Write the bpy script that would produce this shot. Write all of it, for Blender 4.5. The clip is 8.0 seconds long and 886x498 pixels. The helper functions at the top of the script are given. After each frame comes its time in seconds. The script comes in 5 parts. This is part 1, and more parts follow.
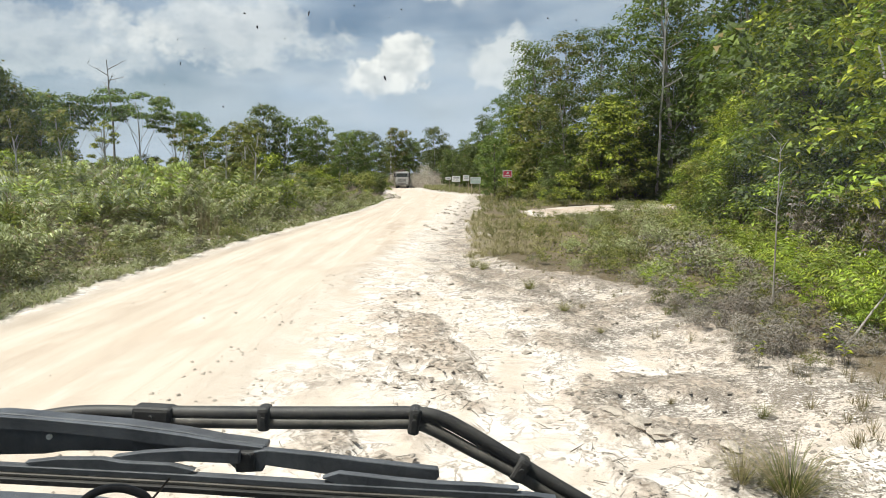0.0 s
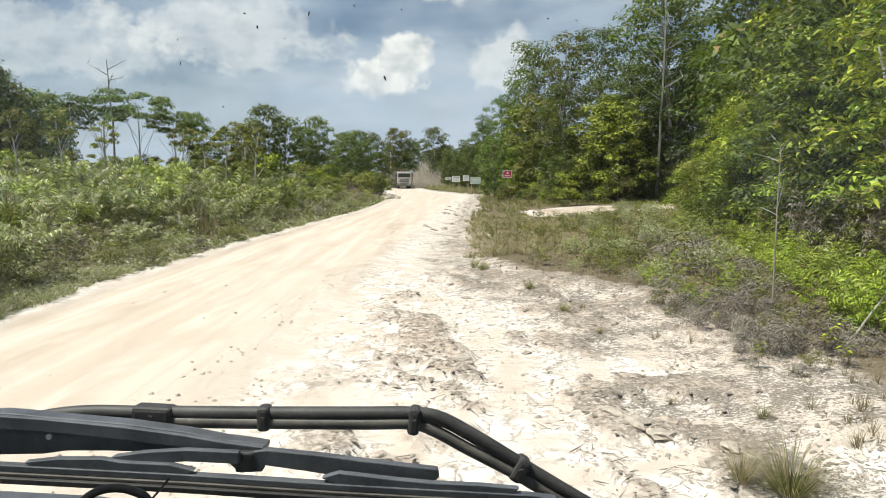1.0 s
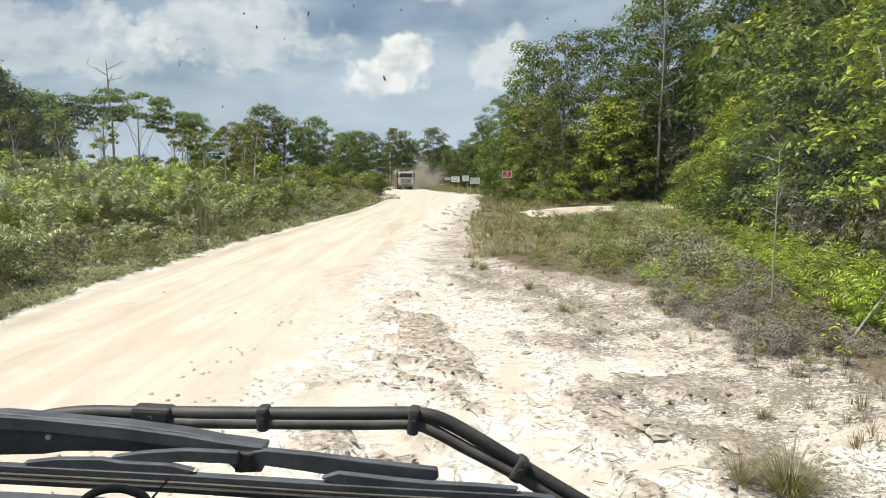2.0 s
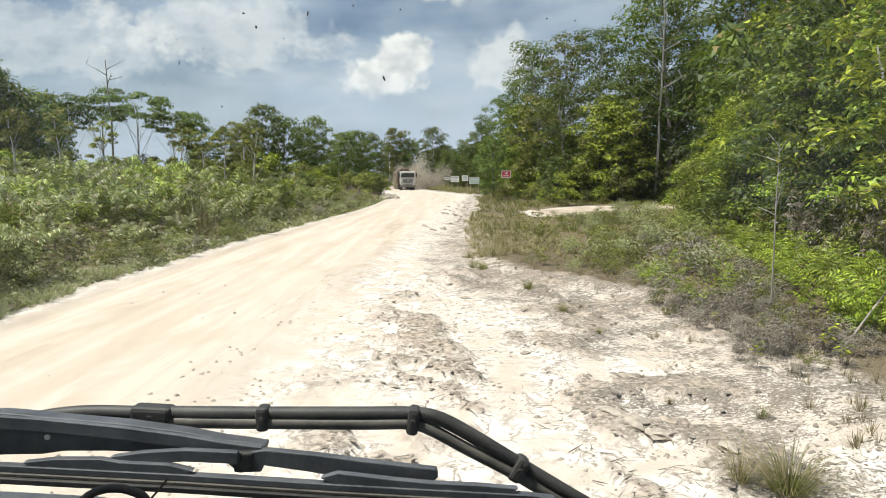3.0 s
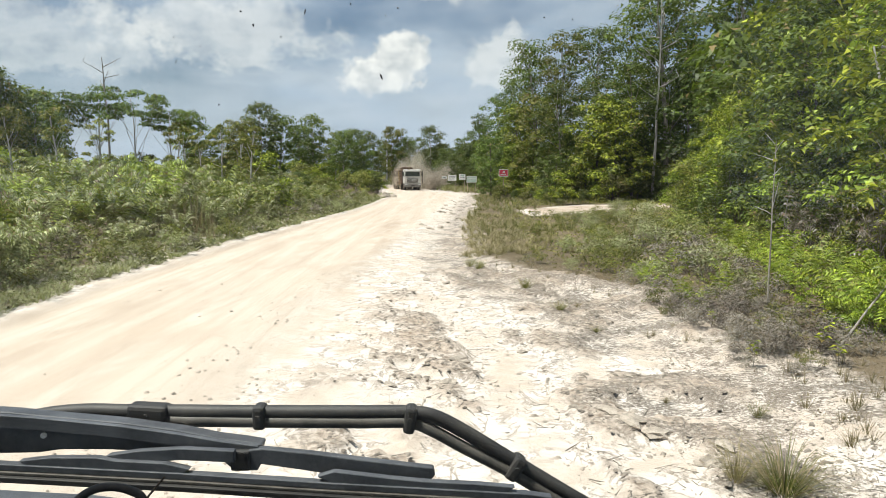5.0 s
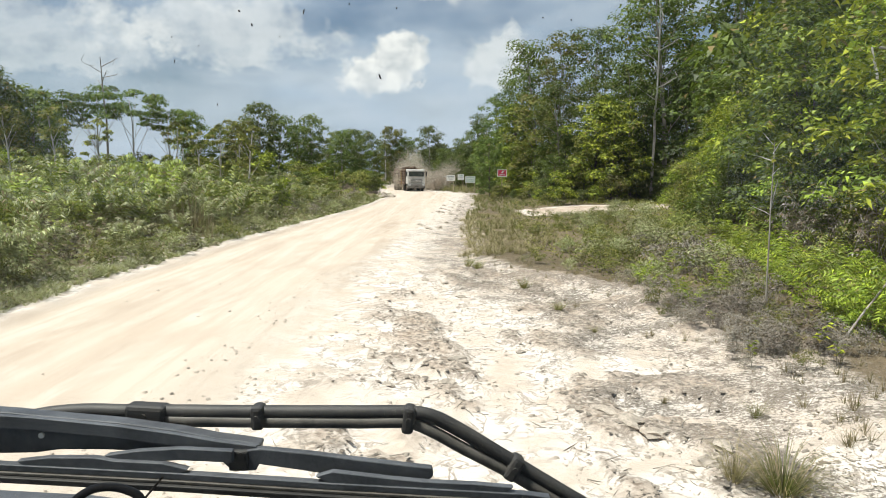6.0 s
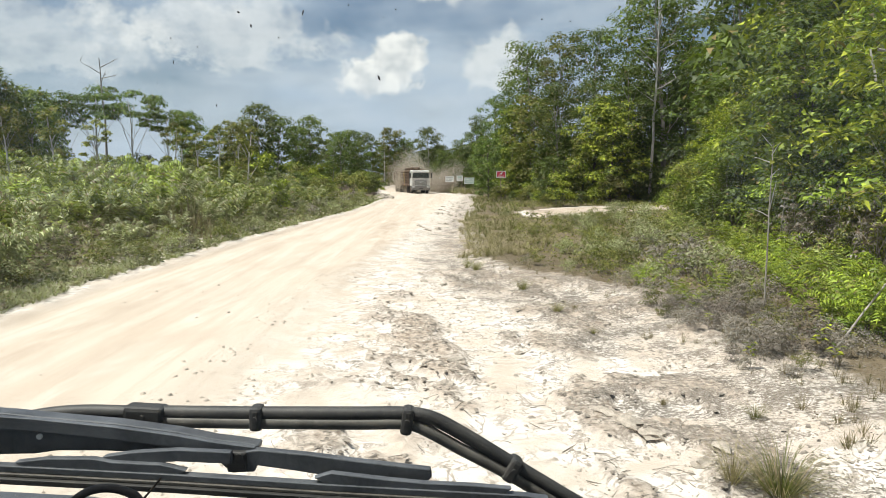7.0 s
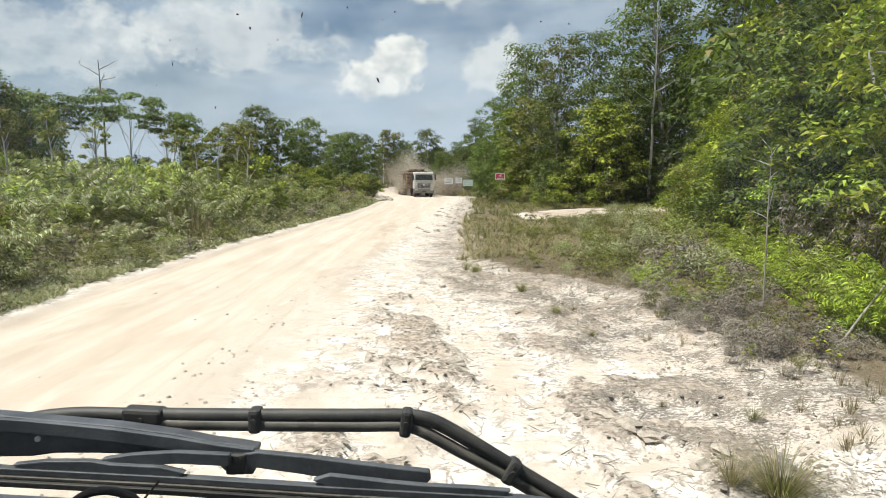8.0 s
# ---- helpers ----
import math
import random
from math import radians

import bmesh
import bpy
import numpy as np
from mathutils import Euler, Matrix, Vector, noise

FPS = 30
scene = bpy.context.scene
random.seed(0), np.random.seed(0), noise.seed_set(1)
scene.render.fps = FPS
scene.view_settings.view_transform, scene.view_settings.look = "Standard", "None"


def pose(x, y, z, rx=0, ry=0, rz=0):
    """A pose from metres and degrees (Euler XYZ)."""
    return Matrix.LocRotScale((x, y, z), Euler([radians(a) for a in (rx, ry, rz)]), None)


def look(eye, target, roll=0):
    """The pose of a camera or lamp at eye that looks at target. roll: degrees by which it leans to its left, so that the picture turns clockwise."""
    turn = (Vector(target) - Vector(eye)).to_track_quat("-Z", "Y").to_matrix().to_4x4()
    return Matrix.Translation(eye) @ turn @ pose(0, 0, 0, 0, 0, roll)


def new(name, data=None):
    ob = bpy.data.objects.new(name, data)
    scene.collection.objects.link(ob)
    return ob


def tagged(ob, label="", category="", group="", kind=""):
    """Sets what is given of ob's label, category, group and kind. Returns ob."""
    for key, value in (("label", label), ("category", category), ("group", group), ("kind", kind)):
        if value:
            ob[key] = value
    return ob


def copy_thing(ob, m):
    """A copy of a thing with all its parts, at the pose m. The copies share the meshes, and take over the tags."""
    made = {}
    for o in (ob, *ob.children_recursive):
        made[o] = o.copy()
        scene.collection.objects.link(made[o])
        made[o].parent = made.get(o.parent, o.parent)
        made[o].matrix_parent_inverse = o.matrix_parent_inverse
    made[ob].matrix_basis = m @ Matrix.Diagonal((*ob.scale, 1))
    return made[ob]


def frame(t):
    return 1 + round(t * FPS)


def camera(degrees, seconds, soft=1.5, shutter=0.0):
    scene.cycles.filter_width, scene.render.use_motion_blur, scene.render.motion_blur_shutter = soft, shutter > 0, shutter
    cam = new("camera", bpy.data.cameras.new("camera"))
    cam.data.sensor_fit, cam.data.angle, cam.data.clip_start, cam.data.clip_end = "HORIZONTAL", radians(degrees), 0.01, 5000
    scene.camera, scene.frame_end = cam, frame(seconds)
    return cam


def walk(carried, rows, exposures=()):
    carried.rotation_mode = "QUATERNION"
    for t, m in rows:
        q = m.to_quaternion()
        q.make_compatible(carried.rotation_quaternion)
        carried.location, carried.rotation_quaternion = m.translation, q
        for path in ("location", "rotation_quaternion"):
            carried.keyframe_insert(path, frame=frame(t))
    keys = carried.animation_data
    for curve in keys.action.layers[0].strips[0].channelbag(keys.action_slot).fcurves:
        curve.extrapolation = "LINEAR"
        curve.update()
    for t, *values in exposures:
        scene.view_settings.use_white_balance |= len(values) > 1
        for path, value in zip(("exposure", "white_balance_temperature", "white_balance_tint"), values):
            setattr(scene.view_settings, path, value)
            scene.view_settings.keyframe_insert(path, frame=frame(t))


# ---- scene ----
cam = camera(66, 8.0, soft=0.9)
EYE = (0.0, 0.0, 2.45)


def held(rx, rz, roll):
    return pose(*EYE, rx, 0, rz) @ pose(0, 0, 0, 0, 0, roll)


walk(cam, [
    (0.0, held(83.807, 0.000, 0.00)), (0.5, held(83.810, 0.000, 0.02)), (1.0, held(83.819, -0.006, 0.03)),
    (1.5, held(83.838, -0.034, 0.035)), (3.0, held(83.822, -0.099, 0.045)), (3.5, held(83.800, -0.153, 0.05)),
    (4.0, held(83.756, -0.206, 0.08)), (4.5, held(83.714, -0.273, 0.12)), (6.0, held(83.724, -0.463, 0.22)),
    (6.5, held(83.757, -0.515, 0.25)), (7.0, held(83.828, -0.560, 0.29)), (7.5, held(83.923, -0.612, 0.30)),
    (8.0, held(84.001, -0.647, 0.30))])

# ---------------------------------------------------------------- light
SUN_AT = Vector((-0.44, -0.10, 1.0)).normalized()
scene.view_settings.exposure = 0.55
sun = new("sun", bpy.data.lights.new("sun", "SUN"))
sun.data.energy, sun.data.angle, sun.data.color = 4.6, radians(0.6), (1.0, 0.955, 0.89)
sun.matrix_world = look(SUN_AT * 100, (0, 0, 0))


def build_world():
    w = bpy.data.worlds.new("sky")
    scene.world = w
    w.use_nodes = True
    nt = w.node_tree
    nt.nodes.clear()

    def n(kind, **props):
        node = nt.nodes.new(kind)
        for k, v in props.items():
            node.inputs[k].default_value = v
        return node

    def link(a, ao, b, bi):
        nt.links.new(a.outputs[ao], b.inputs[bi])

    def calc(op, a, b=None, clamp=False):
        m = nt.nodes.new("ShaderNodeMath")
        m.operation, m.use_clamp = op, clamp
        for i, v in enumerate((a, b)):
            if v is None:
                continue
            if isinstance(v, (int, float)):
                m.inputs[i].default_value = v
            else:
                nt.links.new(v, m.inputs[i])
        return m.outputs[0]

    def ramp(value, stops):
        r = nt.nodes.new("ShaderNodeValToRGB")
        while len(r.color_ramp.elements) < len(stops):
            r.color_ramp.elements.new(0.5)
        for e, (p, c) in zip(r.color_ramp.elements, stops):
            e.position, e.color = p, (*c, 1) if isinstance(c, tuple) else (c, c, c, 1)
        nt.links.new(value, r.inputs[0])
        return r.outputs[0]

    def mix(f, a, b):
        m = nt.nodes.new("ShaderNodeMix")
        m.data_type = "RGBA"
        for i, v in ((0, f), (6, a), (7, b)):
            if isinstance(v, tuple):
                m.inputs[i].default_value = (*v, 1)
            else:
                nt.links.new(v, m.inputs[i])
        return m.outputs[2]

    sky = n("ShaderNodeTexSky")
    sky.sky_type, sky.sun_disc = "NISHITA", False
    sky.sun_elevation = math.asin(SUN_AT.z)
    sky.sun_rotation = math.atan2(SUN_AT.x, SUN_AT.y)
    sky.air_density, sky.dust_density, sky.ozone_density = 1.0, 1.6, 1.5
    scale = nt.nodes.new("ShaderNodeVectorMath")
    scale.operation = "SCALE"
    scale.inputs["Scale"].default_value = SKY_GAIN
    link(sky, 0, scale, 0)
    coord = n("ShaderNodeTexCoord")

    def stretched(loc, size):
        m = n("ShaderNodeMapping")
        m.inputs["Location"].default_value, m.inputs["Scale"].default_value = loc, size
        link(coord, "Generated", m, "Vector")
        return m.outputs[0]

    def cloud_noise(loc, size, s, detail, rough):
        t = n("ShaderNodeTexNoise", Scale=s, Detail=detail, Roughness=rough)
        nt.links.new(stretched(loc, size), t.inputs["Vector"])
        return t.outputs["Fac"]

    # broad broken sheet of cloud over the whole sky
    sheet = cloud_noise((3.1, 0.4, 1.7), (1.0, 1.0, 2.6), 3.3, 7, 0.55)
    veil = ramp(sheet, [(0.36, 0.0), (0.60, 0.9)])
    tone = cloud_noise((8.2, 1.4, 5.7), (1.0, 1.0, 3.2), 5.5, 6, 0.55)
    grey = ramp(tone, [(0.34, (0.335, 0.41, 0.505)), (0.64, (0.455, 0.495, 0.55))])
    colour = mix(veil, scale.outputs[0], grey)
    # heaped clouds: warped ellipses of the sky's dome
    warp = cloud_noise((0.3, 2.0, 0.9), (1.0, 1.0, 1.2), 19.0, 6, 0.6)
    fluff = cloud_noise((5.3, 1.0, 2.9), (1.0, 1.0, 1.3), 30.0, 5, 0.55)
    for (dx, dz, rx, rz, keep) in HEAPS:
        centre = Vector((dx, 1.0, dz)).normalized()
        sub = nt.nodes.new("ShaderNodeVectorMath")
        sub.operation = "SUBTRACT"
        link(coord, "Generated", sub, 0)
        sub.inputs[1].default_value = centre
        mul = nt.nodes.new("ShaderNodeVectorMath")
        mul.operation = "MULTIPLY"
        nt.links.new(sub.outputs[0], mul.inputs[0])
        mul.inputs[1].default_value = (1 / rx, 1.0, 1 / rz)
        length = nt.nodes.new("ShaderNodeVectorMath")
        length.operation = "LENGTH"
        nt.links.new(mul.outputs[0], length.inputs[0])
        edge = calc("ADD", length.outputs["Value"], calc("MULTIPLY", calc("SUBTRACT", warp, 0.5), 2.2))
        mask = calc("MULTIPLY", ramp(calc("MULTIPLY", edge, 0.5), [(0.36, 1.0), (0.52, 0.0)]), keep)
        white = ramp(fluff, [(0.30, (0.46, 0.48, 0.50)), (0.56, (0.72, 0.71, 0.69))])
        colour = mix(mask, colour, white)
    # pale haze low over the horizon
    sep = nt.nodes.new("ShaderNodeSeparateXYZ")
    link(coord, "Generated", sep, 0)
    haze = ramp(sep.outputs["Z"], [(0.0, 0.75), (0.16, 0.0)])
    colour = mix(haze, colour, (0.40, 0.465, 0.56))
    back = n("ShaderNodeBackground")
    nt.links.new(colour, back.inputs["Color"])
    out = n("ShaderNodeOutputWorld")
    link(back, 0, out, 0)


SKY_GAIN = 0.062
HEAPS = [(-0.088, 0.142, 0.062, 0.028, 0.95), (-0.052, 0.165, 0.046, 0.034, 0.95), (0.085, 0.165, 0.045, 0.045, 0.55),
         (-0.55, 0.19, 0.16, 0.05, 0.40), (-0.30, 0.20, 0.15, 0.05, 0.45), (-0.02, 0.285, 0.12, 0.035, 0.6)]
build_world()

# ---------------------------------------------------------------- materials


class Nodes:
    """Short hand for building one node material."""

    def __init__(self, name):
        self.mat = bpy.data.materials.new(name)
        self.mat.use_nodes = True
        self.nt = self.mat.node_tree
        self.nt.nodes.clear()
        self.out = self.nt.nodes.new("ShaderNodeOutputMaterial")

    def node(self, kind, **props):
        made = self.nt.nodes.new(kind)
        for k, v in props.items():
            self.put(v, made.inputs[k])
        return made

    def put(self, v, socket):
        if isinstance(v, bpy.types.NodeSocket):
            self.nt.links.new(v, socket)
        elif isinstance(v, tuple) and len(v) == 3 and socket.type == "RGBA":
            socket.default_value = (*v, 1)
        else:
            socket.default_value = v

    def coords(self, kind="Object"):
        return self.nt.nodes.new("ShaderNodeTexCoord").outputs[kind]

    def mapped(self, vec, size):
        return self.node("ShaderNodeMapping", Vector=vec, Scale=size).outputs[0]

    def noise(self, vec, s, detail=4, rough=0.55, distort=0.0):
        return self.node("ShaderNodeTexNoise", Vector=vec, Scale=s, Detail=detail, Roughness=rough, Distortion=distort).outputs["Fac"]

    def math(self, op, a, b=0.0, clamp=False):
        m = self.nt.nodes.new("ShaderNodeMath")
        m.operation, m.use_clamp = op, clamp
        self.put(a, m.inputs[0])
        self.put(b, m.inputs[1])
        return m.outputs[0]

    def ramp(self, v, stops):
        r = self.nt.nodes.new("ShaderNodeValToRGB")
        while len(r.color_ramp.elements) < len(stops):
            r.color_ramp.elements.new(0.5)
        for e, (p, c) in zip(r.color_ramp.elements, stops):
            e.position, e.color = p, (*c, 1) if isinstance(c, tuple) else (c, c, c, 1)
        self.put(v, r.inputs[0])
        return r.outputs[0]

    def mix(self, f, a, b, blend="MIX"):
        m = self.nt.nodes.new("ShaderNodeMix")
        m.data_type, m.blend_type = "RGBA", blend
        for i, v in ((0, f), (6, a), (7, b)):
            self.put(v, m.inputs[i])
        return m.outputs[2]

    def bump(self, h, strength=0.3, dist=0.01):
        return self.node("ShaderNodeBump", Height=h, Strength=strength, Distance=dist).outputs[0]

    def finish(self, shader):
        self.nt.links.new(shader.outputs[0], self.out.inputs[0])
        return self.mat


def leaf_material(name, dark, light, dry=(0.20, 0.15, 0.05), dry_share=0.04, gloss=0.02, through_light=0.24):
    k = Nodes(name)
    geo = k.node("ShaderNodeNewGeometry").outputs["Random Per Island"]
    info = k.node("ShaderNodeObjectInfo").outputs["Random"]
    patch = k.noise(k.coords(), 0.9, 2)
    # random leaf tone; its wide spread also paints sunlit against shaded leaves
    f = k.math("ADD", k.math("MULTIPLY", geo, 0.78), k.math("MULTIPLY", k.math("SUBTRACT", patch, 0.5), 0.9))
    f = k.math("ADD", f, k.math("MULTIPLY", k.math("SUBTRACT", info, 0.35), 0.35), True)
    col = k.mix(k.math("POWER", f, 1.8), dark, light)
    r2 = k.math("FRACT", k.math("MULTIPLY", geo, 37.3))
    col = k.mix(k.math("GREATER_THAN", r2, 1 - dry_share), col, dry)
    tint = k.node("ShaderNodeHueSaturation", Hue=k.math("ADD", k.math("MULTIPLY", info, 0.035), 0.476), Value=k.math("ADD", k.math("MULTIPLY", info, 0.35), 0.85), Color=col).outputs[0]
    diff = k.node("ShaderNodeBsdfDiffuse", Color=tint)
    back = k.node("ShaderNodeBsdfTranslucent", Color=k.mix(0.5, tint, (0.30, 0.42, 0.03), "MIX"))
    m1 = k.node("ShaderNodeMixShader", Fac=through_light)
    k.nt.links.new(diff.outputs[0], m1.inputs[1])
    k.nt.links.new(back.outputs[0], m1.inputs[2])
    shine = k.node("ShaderNodeBsdfGlossy", Color=(1.0, 1.0, 1.0), Roughness=0.55)
    m2 = k.node("ShaderNodeMixShader", Fac=gloss)
    k.nt.links.new(m1.outputs[0], m2.inputs[1])
    k.nt.links.new(shine.outputs[0], m2.inputs[2])
    return k.finish(m2)


def rough_material(name, a, b, s=6.0, rough=0.85, bump=0.4, dist=0.01, stretch=(1, 1, 1), metal=0.0):
    """Two tones by noise at two sizes, with a fine relief."""
    k = Nodes(name)
    v = k.mapped(k.coords(), stretch)
    big, fine = k.noise(v, s, 4), k.noise(v, s * 9, 5, 0.6)
    f = k.math("ADD", k.math("MULTIPLY", big, 0.65), k.math("MULTIPLY", fine, 0.35))
    col = k.mix(k.ramp(f, [(0.36, 0.0), (0.62, 1.0)]), a, b)
    info = k.node("ShaderNodeObjectInfo").outputs["Random"]
    col = k.node("ShaderNodeHueSaturation", Value=k.math("ADD", k.math("MULTIPLY", info, 0.2), 0.9), Color=col).outputs[0]
    return k.finish(k.node("ShaderNodeBsdfPrincipled", **{"Base Color": col, "Roughness": k.math("ADD", rough - 0.1, k.math("MULTIPLY", fine, 0.2), True), "Metallic": metal, "Normal": k.bump(f, bump, dist)}))


def ground_material():
    k = Nodes("sand_and_soil")
    pos = k.coords()
    zone = k.node("ShaderNodeVertexColor")
    zone.layer_name = "zone"
    sep = k.node("ShaderNodeSeparateColor", Color=zone.outputs[0])
    crust, litter, soil = sep.outputs[0], sep.outputs[1], sep.outputs[2]
    broad, mid, fine, grit = k.noise(pos, 0.35, 4), k.noise(pos, 1.7, 6, 0.6), k.noise(pos, 11, 6, 0.65), k.noise(pos, 70, 4, 0.7)
    lane = k.noise(k.mapped(pos, (1.3, 0.05, 1)), 1.1, 5, 0.6, 0.4)
    ripple = k.noise(k.mapped(pos, (0.5, 0.16, 1)), 2.2, 5, 0.6, 1.0)
    sand = k.mix(k.ramp(lane, [(0.36, 0.0), (0.66, 1.0)]), (0.48, 0.405, 0.33), (0.61, 0.54, 0.465))
    sand = k.mix(k.ramp(ripple, [(0.46, 0.0), (0.62, 0.6)]), sand, (0.44, 0.37, 0.30))
    rut = k.noise(k.mapped(pos, (5.0, 0.035, 1)), 1.0, 4, 0.6, 0.3)
    sand = k.mix(k.ramp(rut, [(0.54, 0.0), (0.68, 0.40)]), sand, (0.41, 0.335, 0.265))
    # wheel lanes and side track, plus the painted shade of a graded ridge
    worn = k.node("ShaderNodeVertexColor")
    worn.layer_name = "worn"
    tread_and_shade = k.math("MULTIPLY", worn.outputs[0], k.ramp(k.noise(k.mapped(pos, (1.0, 0.3, 1)), 2.4, 6, 0.62, 0.7), [(0.40, 0.15), (0.60, 1.0)]))
    sand = k.mix(tread_and_shade, sand, (0.36, 0.285, 0.215))
    sand = k.mix(k.ramp(grit, [(0.60, 0.0), (0.74, 0.5)]), sand, (0.42, 0.35, 0.26))
    pale = k.mix(k.ramp(mid, [(0.38, 0.0), (0.60, 1.0)]), (0.50, 0.430, 0.36), (0.69, 0.645, 0.59))
    verge_mask = k.ramp(litter, [(0.0, 0.0), (0.12, 1.0)])
    sand = k.mix(verge_mask, sand, pale)
    crust_col = k.mix(k.ramp(fine, [(0.34, 0.0), (0.64, 1.0)]), (0.15, 0.12, 0.095), (0.43, 0.36, 0.29))
    crust_mask = k.math("MULTIPLY", crust, k.ramp(k.math("ADD", k.math("MULTIPLY", fine, 0.7), k.math("MULTIPLY", mid, 0.3)), [(0.42, 1.0), (0.64, 0.30)]))
    col = k.mix(crust_mask, sand, crust_col)
    ridge = k.math("ABSOLUTE", k.math("SUBTRACT", k.noise(k.mapped(pos, (1, 0.75, 1)), 3.1, 7, 0.62, 0.8), 0.5))
    crack = k.math("MULTIPLY", k.ramp(ridge, [(0.0, 0.9), (0.034, 0.0)]), k.math("MULTIPLY", verge_mask, k.ramp(mid, [(0.42, 0.0), (0.52, 1.0)])))
    col = k.mix(crack, col, (0.17, 0.14, 0.11))
    flake = k.noise(k.mapped(pos, (1.0, 1.3, 1)), 2.6, 9, 0.72, 0.5)
    col = k.mix(k.math("MULTIPLY", verge_mask, k.ramp(flake, [(0.54, 0.0), (0.60, 0.62)])), col, (0.39, 0.335, 0.28))
    # scattered dry litter, denser towards the plants
    scatter = k.noise(k.mapped(pos, (1, 1.5, 1)), 17, 7, 0.75, 0.8)
    threshold = k.math("SUBTRACT", 0.605, k.math("MULTIPLY", k.math("POWER", litter, 1.6), 0.122))
    over = k.math("MULTIPLY", k.math("SUBTRACT", k.math("ADD", k.math("MULTIPLY", scatter, 0.66), k.math("MULTIPLY", mid, 0.34)), threshold), 26, True)
    litter_col = k.mix(k.ramp(grit, [(0.35, 0.0), (0.65, 1.0)]), (0.050, 0.043, 0.038), (0.27, 0.240, 0.205))
    col = k.mix(over, col, litter_col)
    soil_col = k.mix(fine, (0.05, 0.04, 0.025), (0.16, 0.13, 0.08))
    col = k.mix(k.ramp(k.math("ADD", soil, k.math("MULTIPLY", k.math("SUBTRACT", mid, 0.5), 0.6)), [(0.40, 0.0), (0.62, 1.0)]), col, soil_col)
    col = k.mix(k.ramp(broad, [(0.3, 0.0), (0.7, 0.16)]), col, (0.52, 0.38, 0.27))
    relief = k.math("ADD", k.math("MULTIPLY", fine, 0.6), k.math("MULTIPLY", grit, 0.22))
    return k.finish(k.node("ShaderNodeBsdfPrincipled", **{"Base Color": col, "Roughness": 0.95, "Specular IOR Level": 0.1, "Normal": k.bump(relief, 0.55, 0.03)}))


def glass_material(name, dirt=0.0):
    k = Nodes(name)
    clear = k.node("ShaderNodeBsdfTransparent", Color=(0.96, 0.98, 0.97))
    shine = k.node("ShaderNodeBsdfGlossy", Color=(1.0, 1.0, 1.0), Roughness=0.02)
    m = k.node("ShaderNodeMixShader", Fac=0.012)
    k.nt.links.new(clear.outputs[0], m.inputs[1])
    k.nt.links.new(shine.outputs[0], m.inputs[2])
    # thin film of road dust that scatters the daylight
    pos = k.coords()
    film = k.math("MULTIPLY", k.ramp(k.noise(pos, 5.0, 5, 0.6), [(0.3, 0.8), (0.7, 1.2)]), dirt)
    dust = k.node("ShaderNodeBsdfTranslucent", Color=(0.82, 0.82, 0.80))
    m2 = k.node("ShaderNodeMixShader", Fac=film)
    k.nt.links.new(m.outputs[0], m2.inputs[1])
    k.nt.links.new(dust.outputs[0], m2.inputs[2])
    return k.finish(m2)


LEAF = {
    # dark end, light end: sunlit brightness and inner shade are partly in these colours
    "forest": leaf_material("forest_leaf", (0.020, 0.036, 0.008), (0.175, 0.240, 0.040)),
    "bright": leaf_material("bright_leaf", (0.030, 0.054, 0.008), (0.520, 0.580, 0.050)),
    "olive": leaf_material("olive_leaf", (0.045, 0.055, 0.012), (0.400, 0.400, 0.085), dry_share=0.10),
    # bluer, duller green: the haze of distance is put into the leaf colour
    "hazy": leaf_material("distant_leaf", (0.034, 0.054, 0.016), (0.225, 0.270, 0.072)),
    "fern": leaf_material("fern_leaf", (0.085, 0.120, 0.024), (0.500, 0.560, 0.110), dry_share=0.06, gloss=0.03),
    "young_fern": leaf_material("young_fern_leaf", (0.100, 0.160, 0.014), (0.420, 0.510, 0.040), dry_share=0.03, gloss=0.02),
    "dull_fern": leaf_material("dull_fern_leaf", (0.150, 0.165, 0.080), (0.500, 0.520, 0.250), dry=(0.17, 0.13, 0.07), dry_share=0.15, gloss=0.03),
    "deep": leaf_material("deep_leaf", (0.016, 0.032, 0.010), (0.130, 0.190, 0.040)),
    "lime": leaf_material("lime_leaf", (0.045, 0.080, 0.010), (0.480, 0.620, 0.060), dry_share=0.03),
    "grass": leaf_material("grass_blade", (0.110, 0.120, 0.040), (0.250, 0.230, 0.095), dry=(0.34, 0.28, 0.15), dry_share=0.3, gloss=0.03),
    "straw": leaf_material("straw_blade", (0.16, 0.13, 0.07), (0.36, 0.29, 0.16), dry=(0.24, 0.19, 0.13), dry_share=0.4, gloss=0.02, through_light=0.2),
    "dead": leaf_material("dead_leaf", (0.15, 0.132, 0.112), (0.42, 0.38, 0.33), dry=(0.16, 0.12, 0.08), dry_share=0.3, gloss=0.02, through_light=0.1),
}
BARK = rough_material("grey_bark", (0.16, 0.135, 0.105), (0.36, 0.33, 0.28), 5, 0.9, 0.6, 0.02, (1, 1, 0.25))
PALE_BARK = rough_material("pale_bark", (0.34, 0.31, 0.27), (0.60, 0.57, 0.52), 4, 0.9, 0.5, 0.02, (1, 1, 0.2))
DARK_BARK = rough_material("dark_bark", (0.055, 0.045, 0.035), (0.16, 0.135, 0.105), 5, 0.9, 0.6, 0.02, (1, 1, 0.25))
BLACK_RUBBER = rough_material("black_rubber", (0.018, 0.018, 0.019), (0.050, 0.047, 0.043), 18, 0.6, 0.15, 0.002)
GREY_HOSE = rough_material("dusty_hose", (0.055, 0.051, 0.045), (0.115, 0.106, 0.094), 25, 0.55, 0.15, 0.002)
